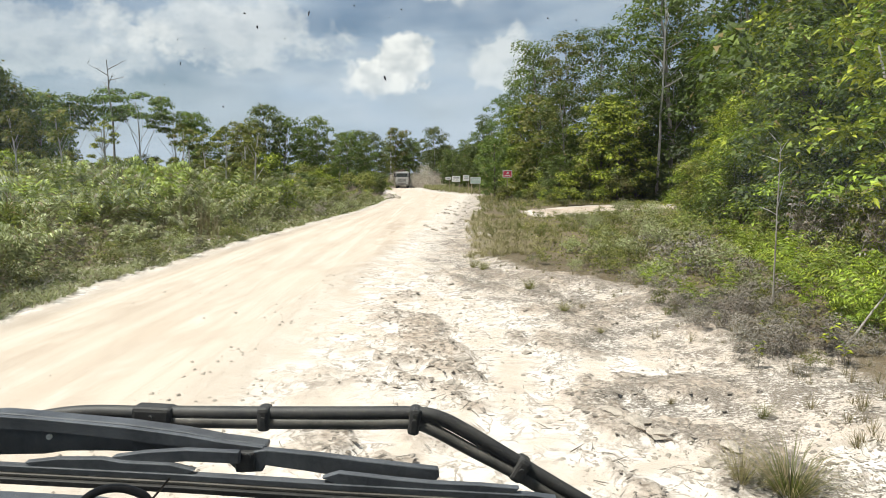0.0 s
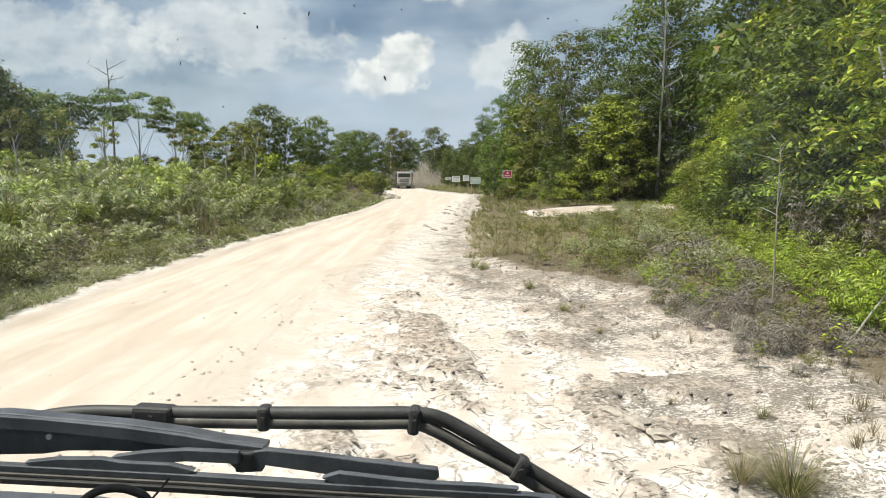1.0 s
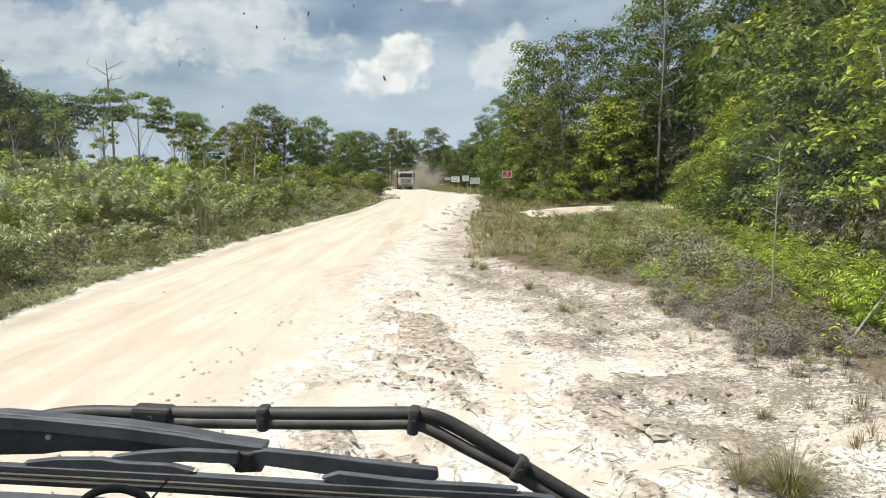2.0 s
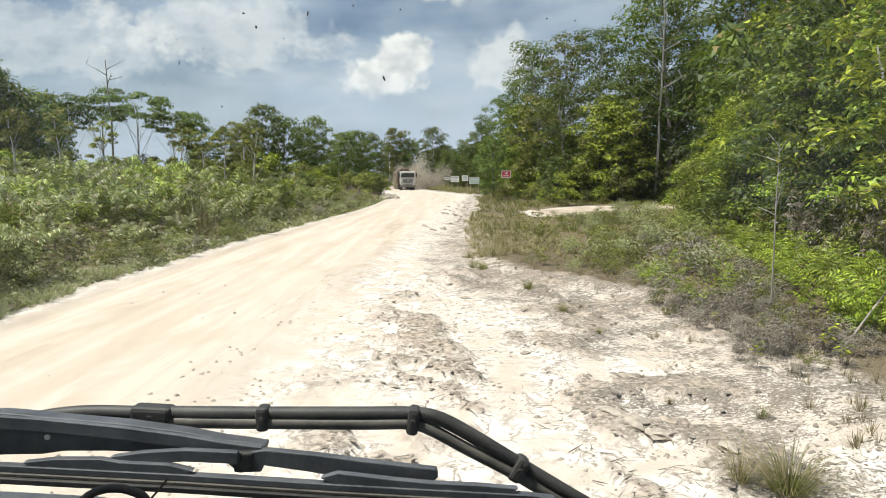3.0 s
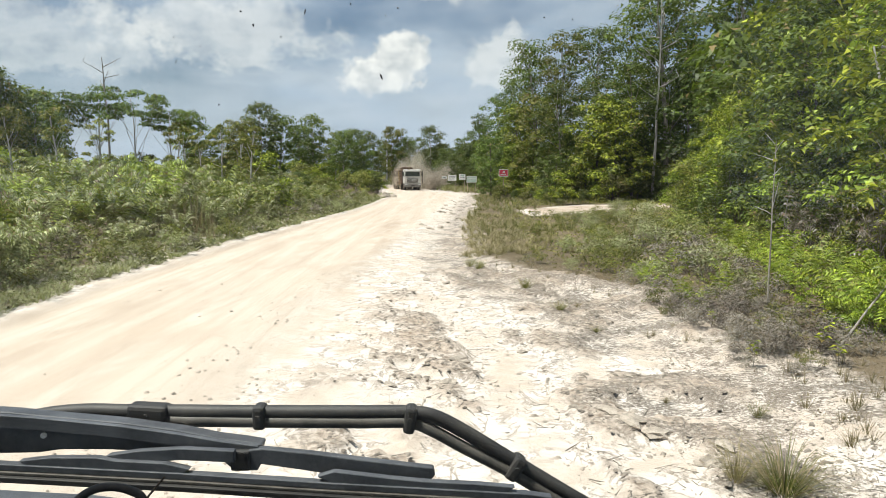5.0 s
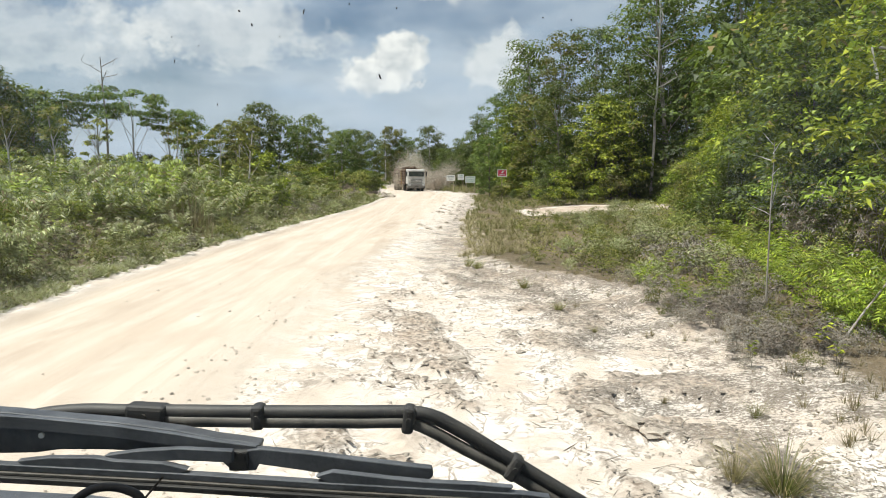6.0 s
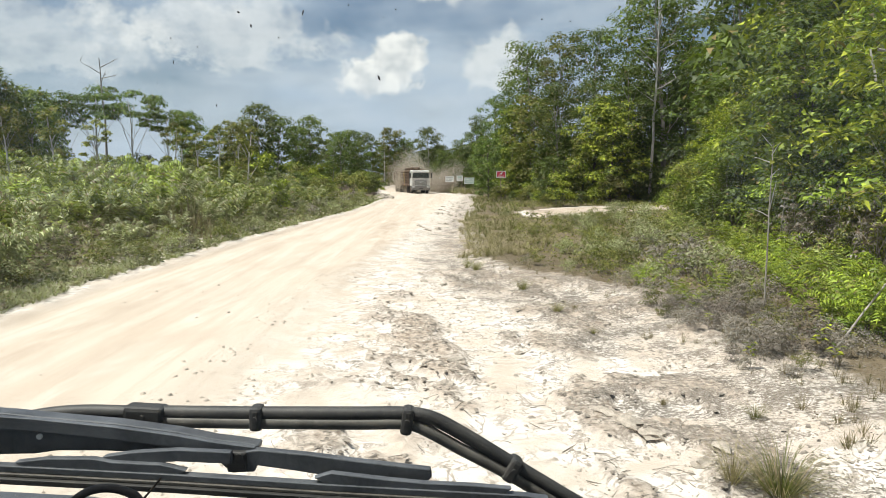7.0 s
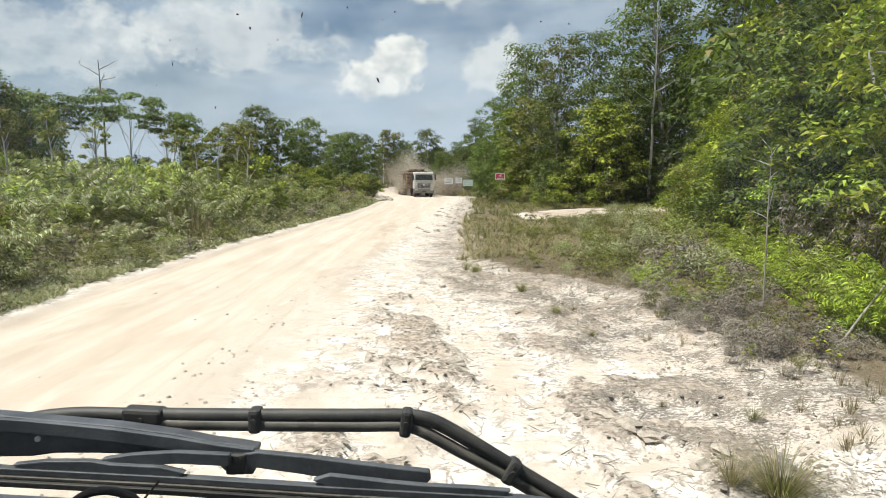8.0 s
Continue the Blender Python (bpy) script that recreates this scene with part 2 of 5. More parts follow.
BLACK_PAINT = rough_material("worn_black_paint", (0.050, 0.054, 0.062), (0.105, 0.112, 0.124), 22, 0.45, 0.12, 0.001)
WHITE_PAINT = rough_material("dusty_white_paint", (0.55, 0.53, 0.49), (0.74, 0.73, 0.70), 2.0, 0.5, 0.05, 0.004)
DARK_PLASTIC = rough_material("dark_plastic", (0.022, 0.022, 0.023), (0.075, 0.070, 0.062), 6, 0.6, 0.1, 0.004)
# the paler greenish tone paints sky reflections into the dark glass
SHEEN_GLASS = rough_material("dark_glass", (0.025, 0.032, 0.034), (0.10, 0.115, 0.11), 2.2, 0.16, 0.0, 0.001)
LOG_BARK = rough_material("log_bark", (0.06, 0.040, 0.026), (0.19, 0.13, 0.085), 4, 0.9, 0.6, 0.02)
YELLOW_PAINT = rough_material("faded_yellow_paint", (0.30, 0.20, 0.07), (0.44, 0.32, 0.14), 5, 0.6, 0.1, 0.004)
BUMPER_GREY = rough_material("dusty_grey_plastic", (0.13, 0.125, 0.115), (0.26, 0.25, 0.23), 4, 0.7, 0.1, 0.004)
RUSTY = rough_material("rusty_steel", (0.10, 0.060, 0.040), (0.22, 0.15, 0.11), 6, 0.8, 0.3, 0.004)
LAMP_GLASS = rough_material("lamp_glass", (0.5, 0.5, 0.5), (0.7, 0.7, 0.7), 5, 0.15, 0.0, 0.001)
DUST = leaf_material("dust", (0.46, 0.41, 0.33), (0.58, 0.52, 0.43), dry=(0.46, 0.41, 0.34), gloss=0.0, through_light=0.0)
STONE = rough_material("crust_stone", (0.22, 0.19, 0.155), (0.46, 0.40, 0.33), 9, 0.95, 0.6, 0.02)
FLAKE = rough_material("crust_flake", (0.10, 0.083, 0.066), (0.33, 0.285, 0.235), 7, 0.95, 0.5, 0.01)
SIGN_WHITE = rough_material("sign_white", (0.62, 0.63, 0.60), (0.78, 0.78, 0.76), 3, 0.5, 0.0, 0.001)
SIGN_RED = rough_material("sign_red", (0.48, 0.03, 0.06), (0.62, 0.06, 0.10), 3, 0.5, 0.0, 0.001)
SIGN_GREEN = rough_material("sign_pale_green", (0.38, 0.52, 0.46), (0.50, 0.62, 0.56), 3, 0.5, 0.0, 0.001)
SIGN_INK = rough_material("sign_ink", (0.10, 0.13, 0.13), (0.22, 0.26, 0.25), 8, 0.6, 0.0, 0.001)
POST_WOOD = rough_material("post_wood", (0.26, 0.20, 0.13), (0.46, 0.38, 0.27), 5, 0.85, 0.4, 0.01, (1, 1, 0.2))
CONCRETE = rough_material("pole_concrete", (0.42, 0.41, 0.38), (0.58, 0.57, 0.54), 3, 0.85, 0.2, 0.01)
GLASS = glass_material("windscreen_glass", 0.008)
GROUND = ground_material()

# ---------------------------------------------------------------- mesh tools


def quick_mesh(name, verts, faces, mat, smooth=False):
    """A mesh out of numpy arrays; all faces have the same number of corners."""
    verts, faces = np.asarray(verts, dtype=np.float32), np.asarray(faces, dtype=np.int32)
    me = bpy.data.meshes.new(name)
    me.vertices.add(len(verts))
    me.vertices.foreach_set("co", verts.ravel())
    corners = faces.shape[1]
    me.loops.add(faces.size)
    me.loops.foreach_set("vertex_index", faces.ravel())
    me.polygons.add(len(faces))
    me.polygons.foreach_set("loop_start", np.arange(0, faces.size, corners, dtype=np.int32))
    me.materials.append(mat)
    me.update(calc_edges=True)
    if smooth:
        me.polygons.foreach_set("use_smooth", np.ones(len(faces), dtype=bool))
    me.validate()
    return me


def part(name, bm, mat, parent, label="", smooth=False):
    me = bpy.data.meshes.new(name)
    bmesh.ops.recalc_face_normals(bm, faces=bm.faces)
    bm.to_mesh(me)
    bm.free()
    me.materials.append(mat)
    if smooth:
        me.polygons.foreach_set("use_smooth", np.ones(len(me.polygons), dtype=bool))
    ob = new(name, me)
    ob.parent = parent
    return tagged(ob, label)


def mesh_part(name, me, parent, label=""):
    ob = new(name, me)
    ob.parent = parent
    return tagged(ob, label)


def box(x0, x1, y0, y1, z0, z1, bevel=0.0, bm=None):
    bm = bm or bmesh.new()
    made = bmesh.ops.create_cube(bm, size=1.0)["verts"]
    bmesh.ops.scale(bm, vec=(x1 - x0, y1 - y0, z1 - z0), verts=made)
    bmesh.ops.translate(bm, vec=((x0 + x1) / 2, (y0 + y1) / 2, (z0 + z1) / 2), verts=made)
    if bevel:
        edges = list({e for v in made for e in v.link_edges})
        bmesh.ops.bevel(bm, geom=edges, offset=bevel, segments=2, affect="EDGES", profile=0.5)
    return bm


def prism(outline, y0, y1, bevel=0.0):
    """A flat outline in x and z, thick from y0 to y1."""
    bm = bmesh.new()
    face = bm.faces.new([bm.verts.new((x, y0, z)) for x, z in outline])
    grown = bmesh.ops.extrude_face_region(bm, geom=[face])["geom"]
    bmesh.ops.translate(bm, vec=(0, y1 - y0, 0), verts=[g for g in grown if isinstance(g, bmesh.types.BMVert)])
    bmesh.ops.recalc_face_normals(bm, faces=bm.faces)
    if bevel:
        bmesh.ops.bevel(bm, geom=list(bm.edges), offset=bevel, segments=2, affect="EDGES", profile=0.5)
    return bm


def cylinder(centre, axis, radius, depth, segments=20, bevel=0.0, r2=None):
    bm = bmesh.new()
    bmesh.ops.create_cone(bm, cap_ends=True, segments=segments, radius1=radius, radius2=radius if r2 is None else r2, depth=depth)
    if bevel:
        rim = [e for e in bm.edges if any(len(f.verts) > 4 for f in e.link_faces)]
        bmesh.ops.bevel(bm, geom=rim, offset=bevel, segments=2, affect="EDGES", profile=0.5)
    turn = Vector((0, 0, 1)).rotation_difference(Vector(axis)).to_matrix().to_4x4()
    bmesh.ops.transform(bm, matrix=Matrix.Translation(centre) @ turn, verts=bm.verts)
    return bm


def tube_arrays(points, radii, sides=6):
    pts = np.array(points, dtype=float)
    radii = np.broadcast_to(np.array(radii, dtype=float), (len(pts),))
    tang = np.gradient(pts, axis=0)
    tang /= np.linalg.norm(tang, axis=1, keepdims=True) + 1e-9
    ref = np.array([0.31, 0.93, 0.2]) if abs(tang[0][1]) < 0.8 else np.array([1.0, 0.1, 0.2])
    a = np.cross(tang, ref)
    a /= np.linalg.norm(a, axis=1, keepdims=True) + 1e-9
    b = np.cross(tang, a)
    ang = np.linspace(0, 2 * np.pi, sides, endpoint=False)
    ring = a[:, None, :] * np.cos(ang)[None, :, None] + b[:, None, :] * np.sin(ang)[None, :, None]
    verts = (pts[:, None, :] + ring * radii[:, None, None]).reshape(-1, 3)
    i = np.arange(len(pts) - 1)[:, None] * sides
    j = np.arange(sides)[None, :]
    k = (j + 1) % sides
    faces = np.stack([i + j, i + k, i + k + sides, i + j + sides], axis=-1).reshape(-1, 4)
    return verts, faces


class Heap:
    """Gathers arrays of quads into one mesh."""

    def __init__(self):
        self.v, self.f, self.n = [], [], 0

    def add(self, v, f):
        self.v.append(v)
        self.f.append(np.asarray(f) + self.n)
        self.n += len(v)

    def tube(self, points, radii, sides=6):
        self.add(*tube_arrays(points, radii, sides))

    def leaves(self, base, way, face, length, width, droop=0.0):
        """Diamond leaves folded a little along the middle."""
        base, way, face = np.asarray(base, float), unit(way), np.asarray(face, float)
        n = len(base)
        length, width = np.broadcast_to(length, (n,))[:, None], np.broadcast_to(width, (n,))[:, None]
        side = unit(np.cross(way, face))
        up = unit(np.cross(side, way))
        mid = base + way * length * 0.45
        tip = base + way * length - np.array([0, 0, 1.0]) * length * droop
        v = np.stack([base, mid + side * width * 0.5 + up * width * 0.16, tip, mid - side * width * 0.5 + up * width * 0.16], axis=1).reshape(-1, 3)
        self.add(v, np.arange(4 * n).reshape(n, 4))

    def slim_leaves(self, base, way, face, length, width):
        """Small three-cornered leaves for crowns."""
        base, way = np.asarray(base, float), unit(way)
        n = len(base)
        length, width = np.broadcast_to(length, (n,))[:, None], np.broadcast_to(width, (n,))[:, None]
        side = unit(np.cross(way, face))
        v = np.stack([base + side * width * 0.55, base - side * width * 0.45 + way * length * 0.18, base + way * length], axis=1).reshape(-1, 3)
        self.add(v, np.arange(3 * n).reshape(n, 3))

    def mesh(self, name, mat, smooth=False):
        return quick_mesh(name, np.concatenate(self.v), np.concatenate(self.f), mat, smooth)


def unit(a):
    a = np.asarray(a, float)
    return a / (np.linalg.norm(a, axis=-1, keepdims=True) + 1e-9)


NOISE_TABLE = np.random.default_rng(5).random((256, 256))


def value_noise(x, y, seed=0):
    x, y = np.asarray(x, float) + seed * 17.3, np.asarray(y, float) + seed * 9.1
    i, j = np.floor(x).astype(int), np.floor(y).astype(int)
    u, v = x - i, y - j
    u, v = u * u * (3 - 2 * u), v * v * (3 - 2 * v)
    t = NOISE_TABLE
    a, b = t[i % 256, j % 256], t[(i + 1) % 256, j % 256]
    c, d = t[i % 256, (j + 1) % 256], t[(i + 1) % 256, (j + 1) % 256]
    return (a * (1 - u) + b * u) * (1 - v) + (c * (1 - u) + d * u) * v


def fbm(x, y, seed=0, octaves=4):
    total, amp, norm = 0.0, 1.0, 0.0
    for o in range(octaves):
        total = total + amp * value_noise(np.asarray(x) * 2 ** o, np.asarray(y) * 2 ** o, seed + o * 3)
        norm += amp
        amp *= 0.5
    return total / norm


def step(a, b, x):
    t = np.clip((np.asarray(x, float) - a) / (b - a), 0, 1)
    return t * t * (3 - 2 * t)


# ---------------------------------------------------------------- plan of the land
LEFT_EDGE = ([-60, 5, 11.7, 15.5, 21, 34, 44, 60, 78, 89, 108, 124, 137, 150, 165, 185, 230],
             [-7.2, -7.2, -7.25, -7.5, -7.2, -6.45, -5.6, -5.3, -5.2, -6.2, -9.0, -11.2, -12.2, -11.2, -8.0, 0.0, 30.0])
ROAD_RIGHT = ([-60, 5, 7.4, 12.7, 18.4, 33, 60, 85, 100, 118, 137, 150, 165, 185, 230],
              [-2.9, -2.9, -2.9, -2.6, -2.2, -0.4, 1.2, 3.6, -0.6, -3.4, -4.3, -3.2, 0.6, 8.0, 40.0])
VERGE_RIGHT = ([-60, 5, 7.4, 10.4, 12.7, 15, 18.4, 33, 45, 60, 85, 100, 118, 137, 150, 165, 185, 230],
               [4.6, 4.0, 3.3, 3.4, 3.0, 1.5, 0.7, 1.0, 1.8, 2.6, 4.2, 0.2, -2.8, -3.7, -2.6, 1.2, 8.6, 40.6])


def left_edge(y):
    return np.interp(y, *LEFT_EDGE) + 0.35 * (fbm(np.asarray(y) * 0.5, np.asarray(y) * 0 + 3, 4, 3) - 0.5)


def road_right(y):
    return np.interp(y, *ROAD_RIGHT)


def verge_right(y):
    return np.interp(y, *VERGE_RIGHT) + 0.9 * (fbm(np.asarray(y) * 0.6, np.asarray(y) * 0 + 9, 8, 3) - 0.5)


def side_track(x, y):
    """1 on the sandy side track that leaves the road to the right."""
    mid = 41.2 + 0.55 * (np.asarray(x) - 6.0)
    half = np.interp(x, [4.0, 6.0, 9.0, 13.0, 20.0], [1.5, 4.2, 4.6, 2.6, 2.2]) + 1.6 * (fbm(np.asarray(x) * 0.5, np.asarray(y) * 0.4, 15, 3) - 0.5)
    return step(half + 0.6, half - 0.6, np.abs(y - mid)) * step(4.0, 6.0, x)


def wash(x, y):
    """1 where rain has washed the verge down to clean pale sand."""
    x, y = np.asarray(x, float), np.asarray(y, float)
    bend = 0.5 * (fbm(x * 1.5, y * 1.2, 18, 4) - 0.5)
    mid = np.interp(y, [4, 5.8, 7.2, 8.8, 10, 12.7, 14.5, 17], [0.9, 0.95, 0.95, 0.95, 0.75, 0.2, -0.1, -0.3])
    run = step(0.55, 0.30, np.abs(x - mid + bend)) * step(18, 16, y)
    for cx, cy, rx, ry in ((2.6, 8.9, 0.8, 0.5), (3.9, 5.7, 0.7, 0.6), (-0.9, 7.4, 0.7, 0.7), (1.9, 5.7, 0.45, 0.6), (0.0, 12.8, 0.7, 0.5)):
        run = np.maximum(run, step(1.25, 0.75, np.hypot((x - cx + bend) / rx, (y - cy + bend) / ry)))
    return run


def crust_at(x, y):
    a = fbm(np.asarray(x) * 0.62 + 0.25 * np.asarray(y), np.asarray(y) * 0.42, 21, 6)
    b = fbm(np.asarray(x) * 1.9 + 0.5 * np.asarray(y), np.asarray(y) * 1.25, 71, 5)
    more = 0.0
    for cx, cy, rx, ry in ((-0.1, 9.0, 0.8, 2.2), (2.3, 6.8, 0.7, 1.0), (0.0, 16.5, 0.8, 1.2), (-1.2, 9.7, 0.5, 0.5), (0.6, 13.9, 0.6, 0.6), (1.9, 10.4, 0.8, 1.2)):
        more = np.maximum(more, np.exp(-((np.asarray(x) - cx) / rx) ** 2 - ((np.asarray(y) - cy) / ry) ** 2))
    patch = step(0.485, 0.52, a + 0.12 * more) * step(0.47, 0.51, b + 0.06 * more) * (1 - wash(x, y))
    inside = step(road_right(y) + 0.8, road_right(y) + 2.0, x) * step(10.0, 6.5, x) * step(80, 40, y)
    return patch * inside


def land(x, y):
    """Height of the ground."""
    x, y = np.asarray(x, float), np.asarray(y, float)
    le, rr, vr = left_edge(y), road_right(y), verge_right(y)
    z = 0.05 * (fbm(x * 0.12, y * 0.12, 2, 3) - 0.5)
    out_left, out_right = le - x, x - vr
    z = z + 0.10 * step(0.0, 0.5, out_left) + 0.55 * step(0.5, 10.0, out_left) + 0.5 * step(8.0, 40.0, out_left)
    z = z + 0.05 * step(0.0, 0.8, out_right) + 0.25 * step(0.8, 8.0, out_right) + 0.5 * step(8, 40, out_right)
    off = np.maximum(step(0.0, 1.5, out_left), step(0.0, 1.5, out_right))
    z = z + off * (1 - side_track(x, y)) * 0.16 * (fbm(x * 0.7, y * 0.7, 6, 4) - 0.4)
    # worn lanes and graded ridges on the carriageway
    on_road = step(0.0, 0.8, x - le) * step(0.6, -0.4, x - rr)
    z = z + on_road * 0.035 * (fbm(x * 1.3 + 0.06 * y, y * 0.12, 12, 3) - 0.5)
    z = z - 0.10 * step(-0.3, 0.6, x - rr) * step(1.2, -0.6, x - vr) * step(70, 40, y)
    z = z + 0.085 * crust_at(x, y) * (0.4 + fbm(x * 4.0, y * 3.0, 31, 3))
    # crumbled windrow that the grader left along the plants
    z = z + 0.11 * step(-0.45, -0.1, out_left) * step(0.55, 0.1, out_left) * (0.35 + fbm(x * 2.2, y * 1.6, 27, 4))
    verge = step(rr - 0.5, rr + 0.6, x)
    z = z + verge * 0.030 * (fbm(x * 5.0, y * 5.0, 41, 3) - 0.5)
    return z * step(420, 250, np.hypot(x, y))


def ground_z(x, y):
    return float(land(np.array([x]), np.array([y]))[0])


def build_ground():
    ys = [-40.0, -20, -8, 0, 2.5]
    while ys[-1] < 260:
        ys.append(ys[-1] + max(0.045, 0.0125 * ys[-1]))
    ys = np.array(ys + [320, 420, 600, 1000, 1800, 3200])
    xs = [0.0]
    while xs[-1] < 130:
        a = xs[-1]
        xs.append(a + (0.078 if a < 8.0 else 0.07 + 0.05 * (a - 8.0)))
    right = np.array(xs + [180, 300, 600, 1200, 2200])
    xs = np.concatenate([-right[:0:-1], right])
    gx, gy = np.meshgrid(xs, ys)
    gz = land(gx, gy)
    nx, ny = len(xs), len(ys)
    i = np.arange(ny - 1)[:, None] * nx + np.arange(nx - 1)[None, :]
    faces = np.stack([i, i + 1, i + 1 + nx, i + nx], axis=-1).reshape(-1, 4)
    me = quick_mesh("ground", np.stack([gx, gy, gz], -1).reshape(-1, 3), faces, GROUND, True)
    x, y = gx.ravel(), gy.ravel()
    le, rr, vr = left_edge(y), road_right(y), verge_right(y)
    crust = crust_at(x, y)
    litter = step(rr - 0.6, vr - 0.3, x) * 0.55 + 0.45 * step(vr - 2.5, vr - 0.8, x)
    litter = np.maximum(litter, 0.5 * step(le + 0.3, le - 0.3, x))
    litter = litter * (1 - side_track(x, y)) * (1 - 0.75 * wash(x, y))
    inner = x - vr + 1.1 * step(14, 20, y)
    soil = np.maximum(step(0.7, 2.4, le - x), step(0.5, 3.2, inner)) * (1 - side_track(x, y))
    layer = me.color_attributes.new("zone", "FLOAT_COLOR", "POINT")
    layer.data.foreach_set("color", np.stack([crust, litter, soil, np.ones_like(x)], -1).astype(np.float32).ravel())
    # first strip: a graded ridge's shade painted as tan; wheel lanes follow
    worn = 0.85 * np.exp(-((x + 2.0 + 0.02 * (y - 20)) / 0.55) ** 2) * step(12.5, 17, y) * step(42, 33, y)
    for lane, much in ((-4.35, 0.30), (-5.9, 0.36), (-3.2, 0.25)):
        worn = np.maximum(worn, much * np.exp(-((x - np.interp(y, [0, 20, 45, 80], [lane, lane + 0.15, lane + 2.0, lane + 3.8])) / 0.30) ** 2))
    worn = np.maximum(worn, 0.75 * side_track(x, y))
    worn = np.clip(worn * (0.4 + 1.2 * fbm(x * 1.2, y * 0.25, 33, 4)), 0, 1)
    layer = me.color_attributes.new("worn", "FLOAT_COLOR", "POINT")
    layer.data.foreach_set("color", np.stack([worn, worn, worn, np.ones_like(x)], -1).astype(np.float32).ravel())
    return tagged(new("ground", me), "pale sandy dirt road with eroded crusted verge and dark soil", "ground", kind="structure")


build_ground()

# ---------------------------------------------------------------- plants


def clump_leaves(heap, rng, centre, radius, count, length, flat=0.8):
    """A tuft of leaves: most sit in the outer shell and turn outwards and up."""
    d = unit(rng.normal(size=(count, 3)))
    d[:, 2] = np.where(d[:, 2] < -0.15, -d[:, 2], d[:, 2])
    r = radius * rng.uniform(0.55, 1.05, count)[:, None]
    pos = np.asarray(centre) + d * r * np.array([1, 1, flat])
    face = unit(np.array([0, 0, 0.55]) + d * 0.9 + rng.normal(size=(count, 3)) * 0.38)
    way = rng.normal(size=(count, 3)) + np.array([0, 0, -0.5])
    way = unit(way - face * np.sum(way * face, axis=1, keepdims=True))
    size = length * rng.uniform(0.6, 1.25, count)
    heap.slim_leaves(pos, way, face, size, size * rng.uniform(0.50, 0.75, count))


def whorls(heap, rng, centre, radius, count, length, flat=0.8, rays=5):
    """Rosettes of long narrow leaves that arch outwards, over the upper side of a tuft."""
    d = unit(rng.normal(size=(count, 3)))
    d[:, 2] = np.where(d[:, 2] < -0.1, -d[:, 2], d[:, 2])
    pos = np.asarray(centre) + d * radius * rng.uniform(0.5, 1.1, count)[:, None] * np.array([1, 1, flat])
    for k in range(rays):
        a = k * 6.283 / rays + rng.random(count) * 1.2
        way = np.stack([np.cos(a), np.sin(a), rng.uniform(-0.7, 0.8, count)], -1) + d * 0.6
        size = length * rng.uniform(0.6, 1.25, count)
        heap.leaves(pos, way, np.array([0, 0, 1.0]) + rng.normal(size=(count, 3)) * 0.5, size, size * rng.uniform(0.28, 0.42, count), 0.30)


def bent_line(rng, start, end, wobble, n=6):
    start, end = np.asarray(start, float), np.asarray(end, float)
    t = np.linspace(0, 1, n)[:, None]
    off = rng.normal(size=(n, 3)) * wobble
    off[0] = 0
    return start + (end - start) * t + np.cumsum(off, axis=0) * t


def tree(name, seed, height, base, radius, clumps, per, leaf, material, bark, label, girth=None, shape="round", bare=0.0, rosettes=False, tuft=(0.24, 0.44)):
    """A tapered trunk with limbs, and a crown of leaf tufts. base: height of the lowest leaves."""
    rng = np.random.default_rng(seed)
    thing = tagged(new(name), label, "tree")
    girth = girth or 0.011 * height + 0.03
    wood, crown = Heap(), Heap()
    top = np.array([rng.normal() * 0.04 * height, rng.normal() * 0.04 * height, height * 0.93])
    stem = bent_line(rng, (0, 0, -0.25), top, 0.012 * height, 9)
    wood.tube(stem, np.linspace(girth, girth * 0.22, 9), 8)
    for c in range(clumps):
        f = (c + rng.random()) / clumps
        if shape == "round":
            z = base + (height - base) * f
            spread = radius * math.sqrt(max(0.05, 1 - (2 * f - 0.85) ** 2 / 1.6)) * rng.uniform(0.25, 1.0)
        elif shape == "flat":
            z = height - (height - base) * 0.75 * rng.random() ** 1.3
            spread = radius * math.sqrt(rng.random())
            z -= 0.20 * spread
        else:
            z = base + (height - base) * f
            spread = radius * (1 - 0.75 * f) * rng.uniform(0.3, 1.0)
        a = c * 2.399 + rng.random()
        k = min(len(stem) - 1, max(1, int(z / height * (len(stem) - 1))))
        axis = stem[k]
        end = np.array([axis[0] + math.cos(a) * spread, axis[1] + math.sin(a) * spread, z])
        low = max(1, k - 1 - int(shape == "flat") * 2)
        from_ = stem[low] + (stem[min(low + 1, len(stem) - 1)] - stem[low]) * rng.random()
        if spread > 0.25 * radius and c % (3 if shape == "flat" else 2) == 0:
            limb = bent_line(rng, from_, end, 0.03 * radius, 5)
            wood.tube(limb, np.linspace(girth * 0.30, girth * 0.06, 5), 3)
        r = radius * rng.uniform(*tuft) if shape != "flat" else radius * rng.uniform(0.26, 0.42)
        if rosettes:
            whorls(crown, rng, end, r, per, leaf)
        elif rng.random() >= bare:
            clump_leaves(crown, rng, end, r, per, leaf, 0.75 if shape != "flat" else 0.5)
    mesh_part("trunk", wood.mesh("trunk", bark, True), thing)
    mesh_part("crown", crown.mesh("crown", material), thing)
    return thing


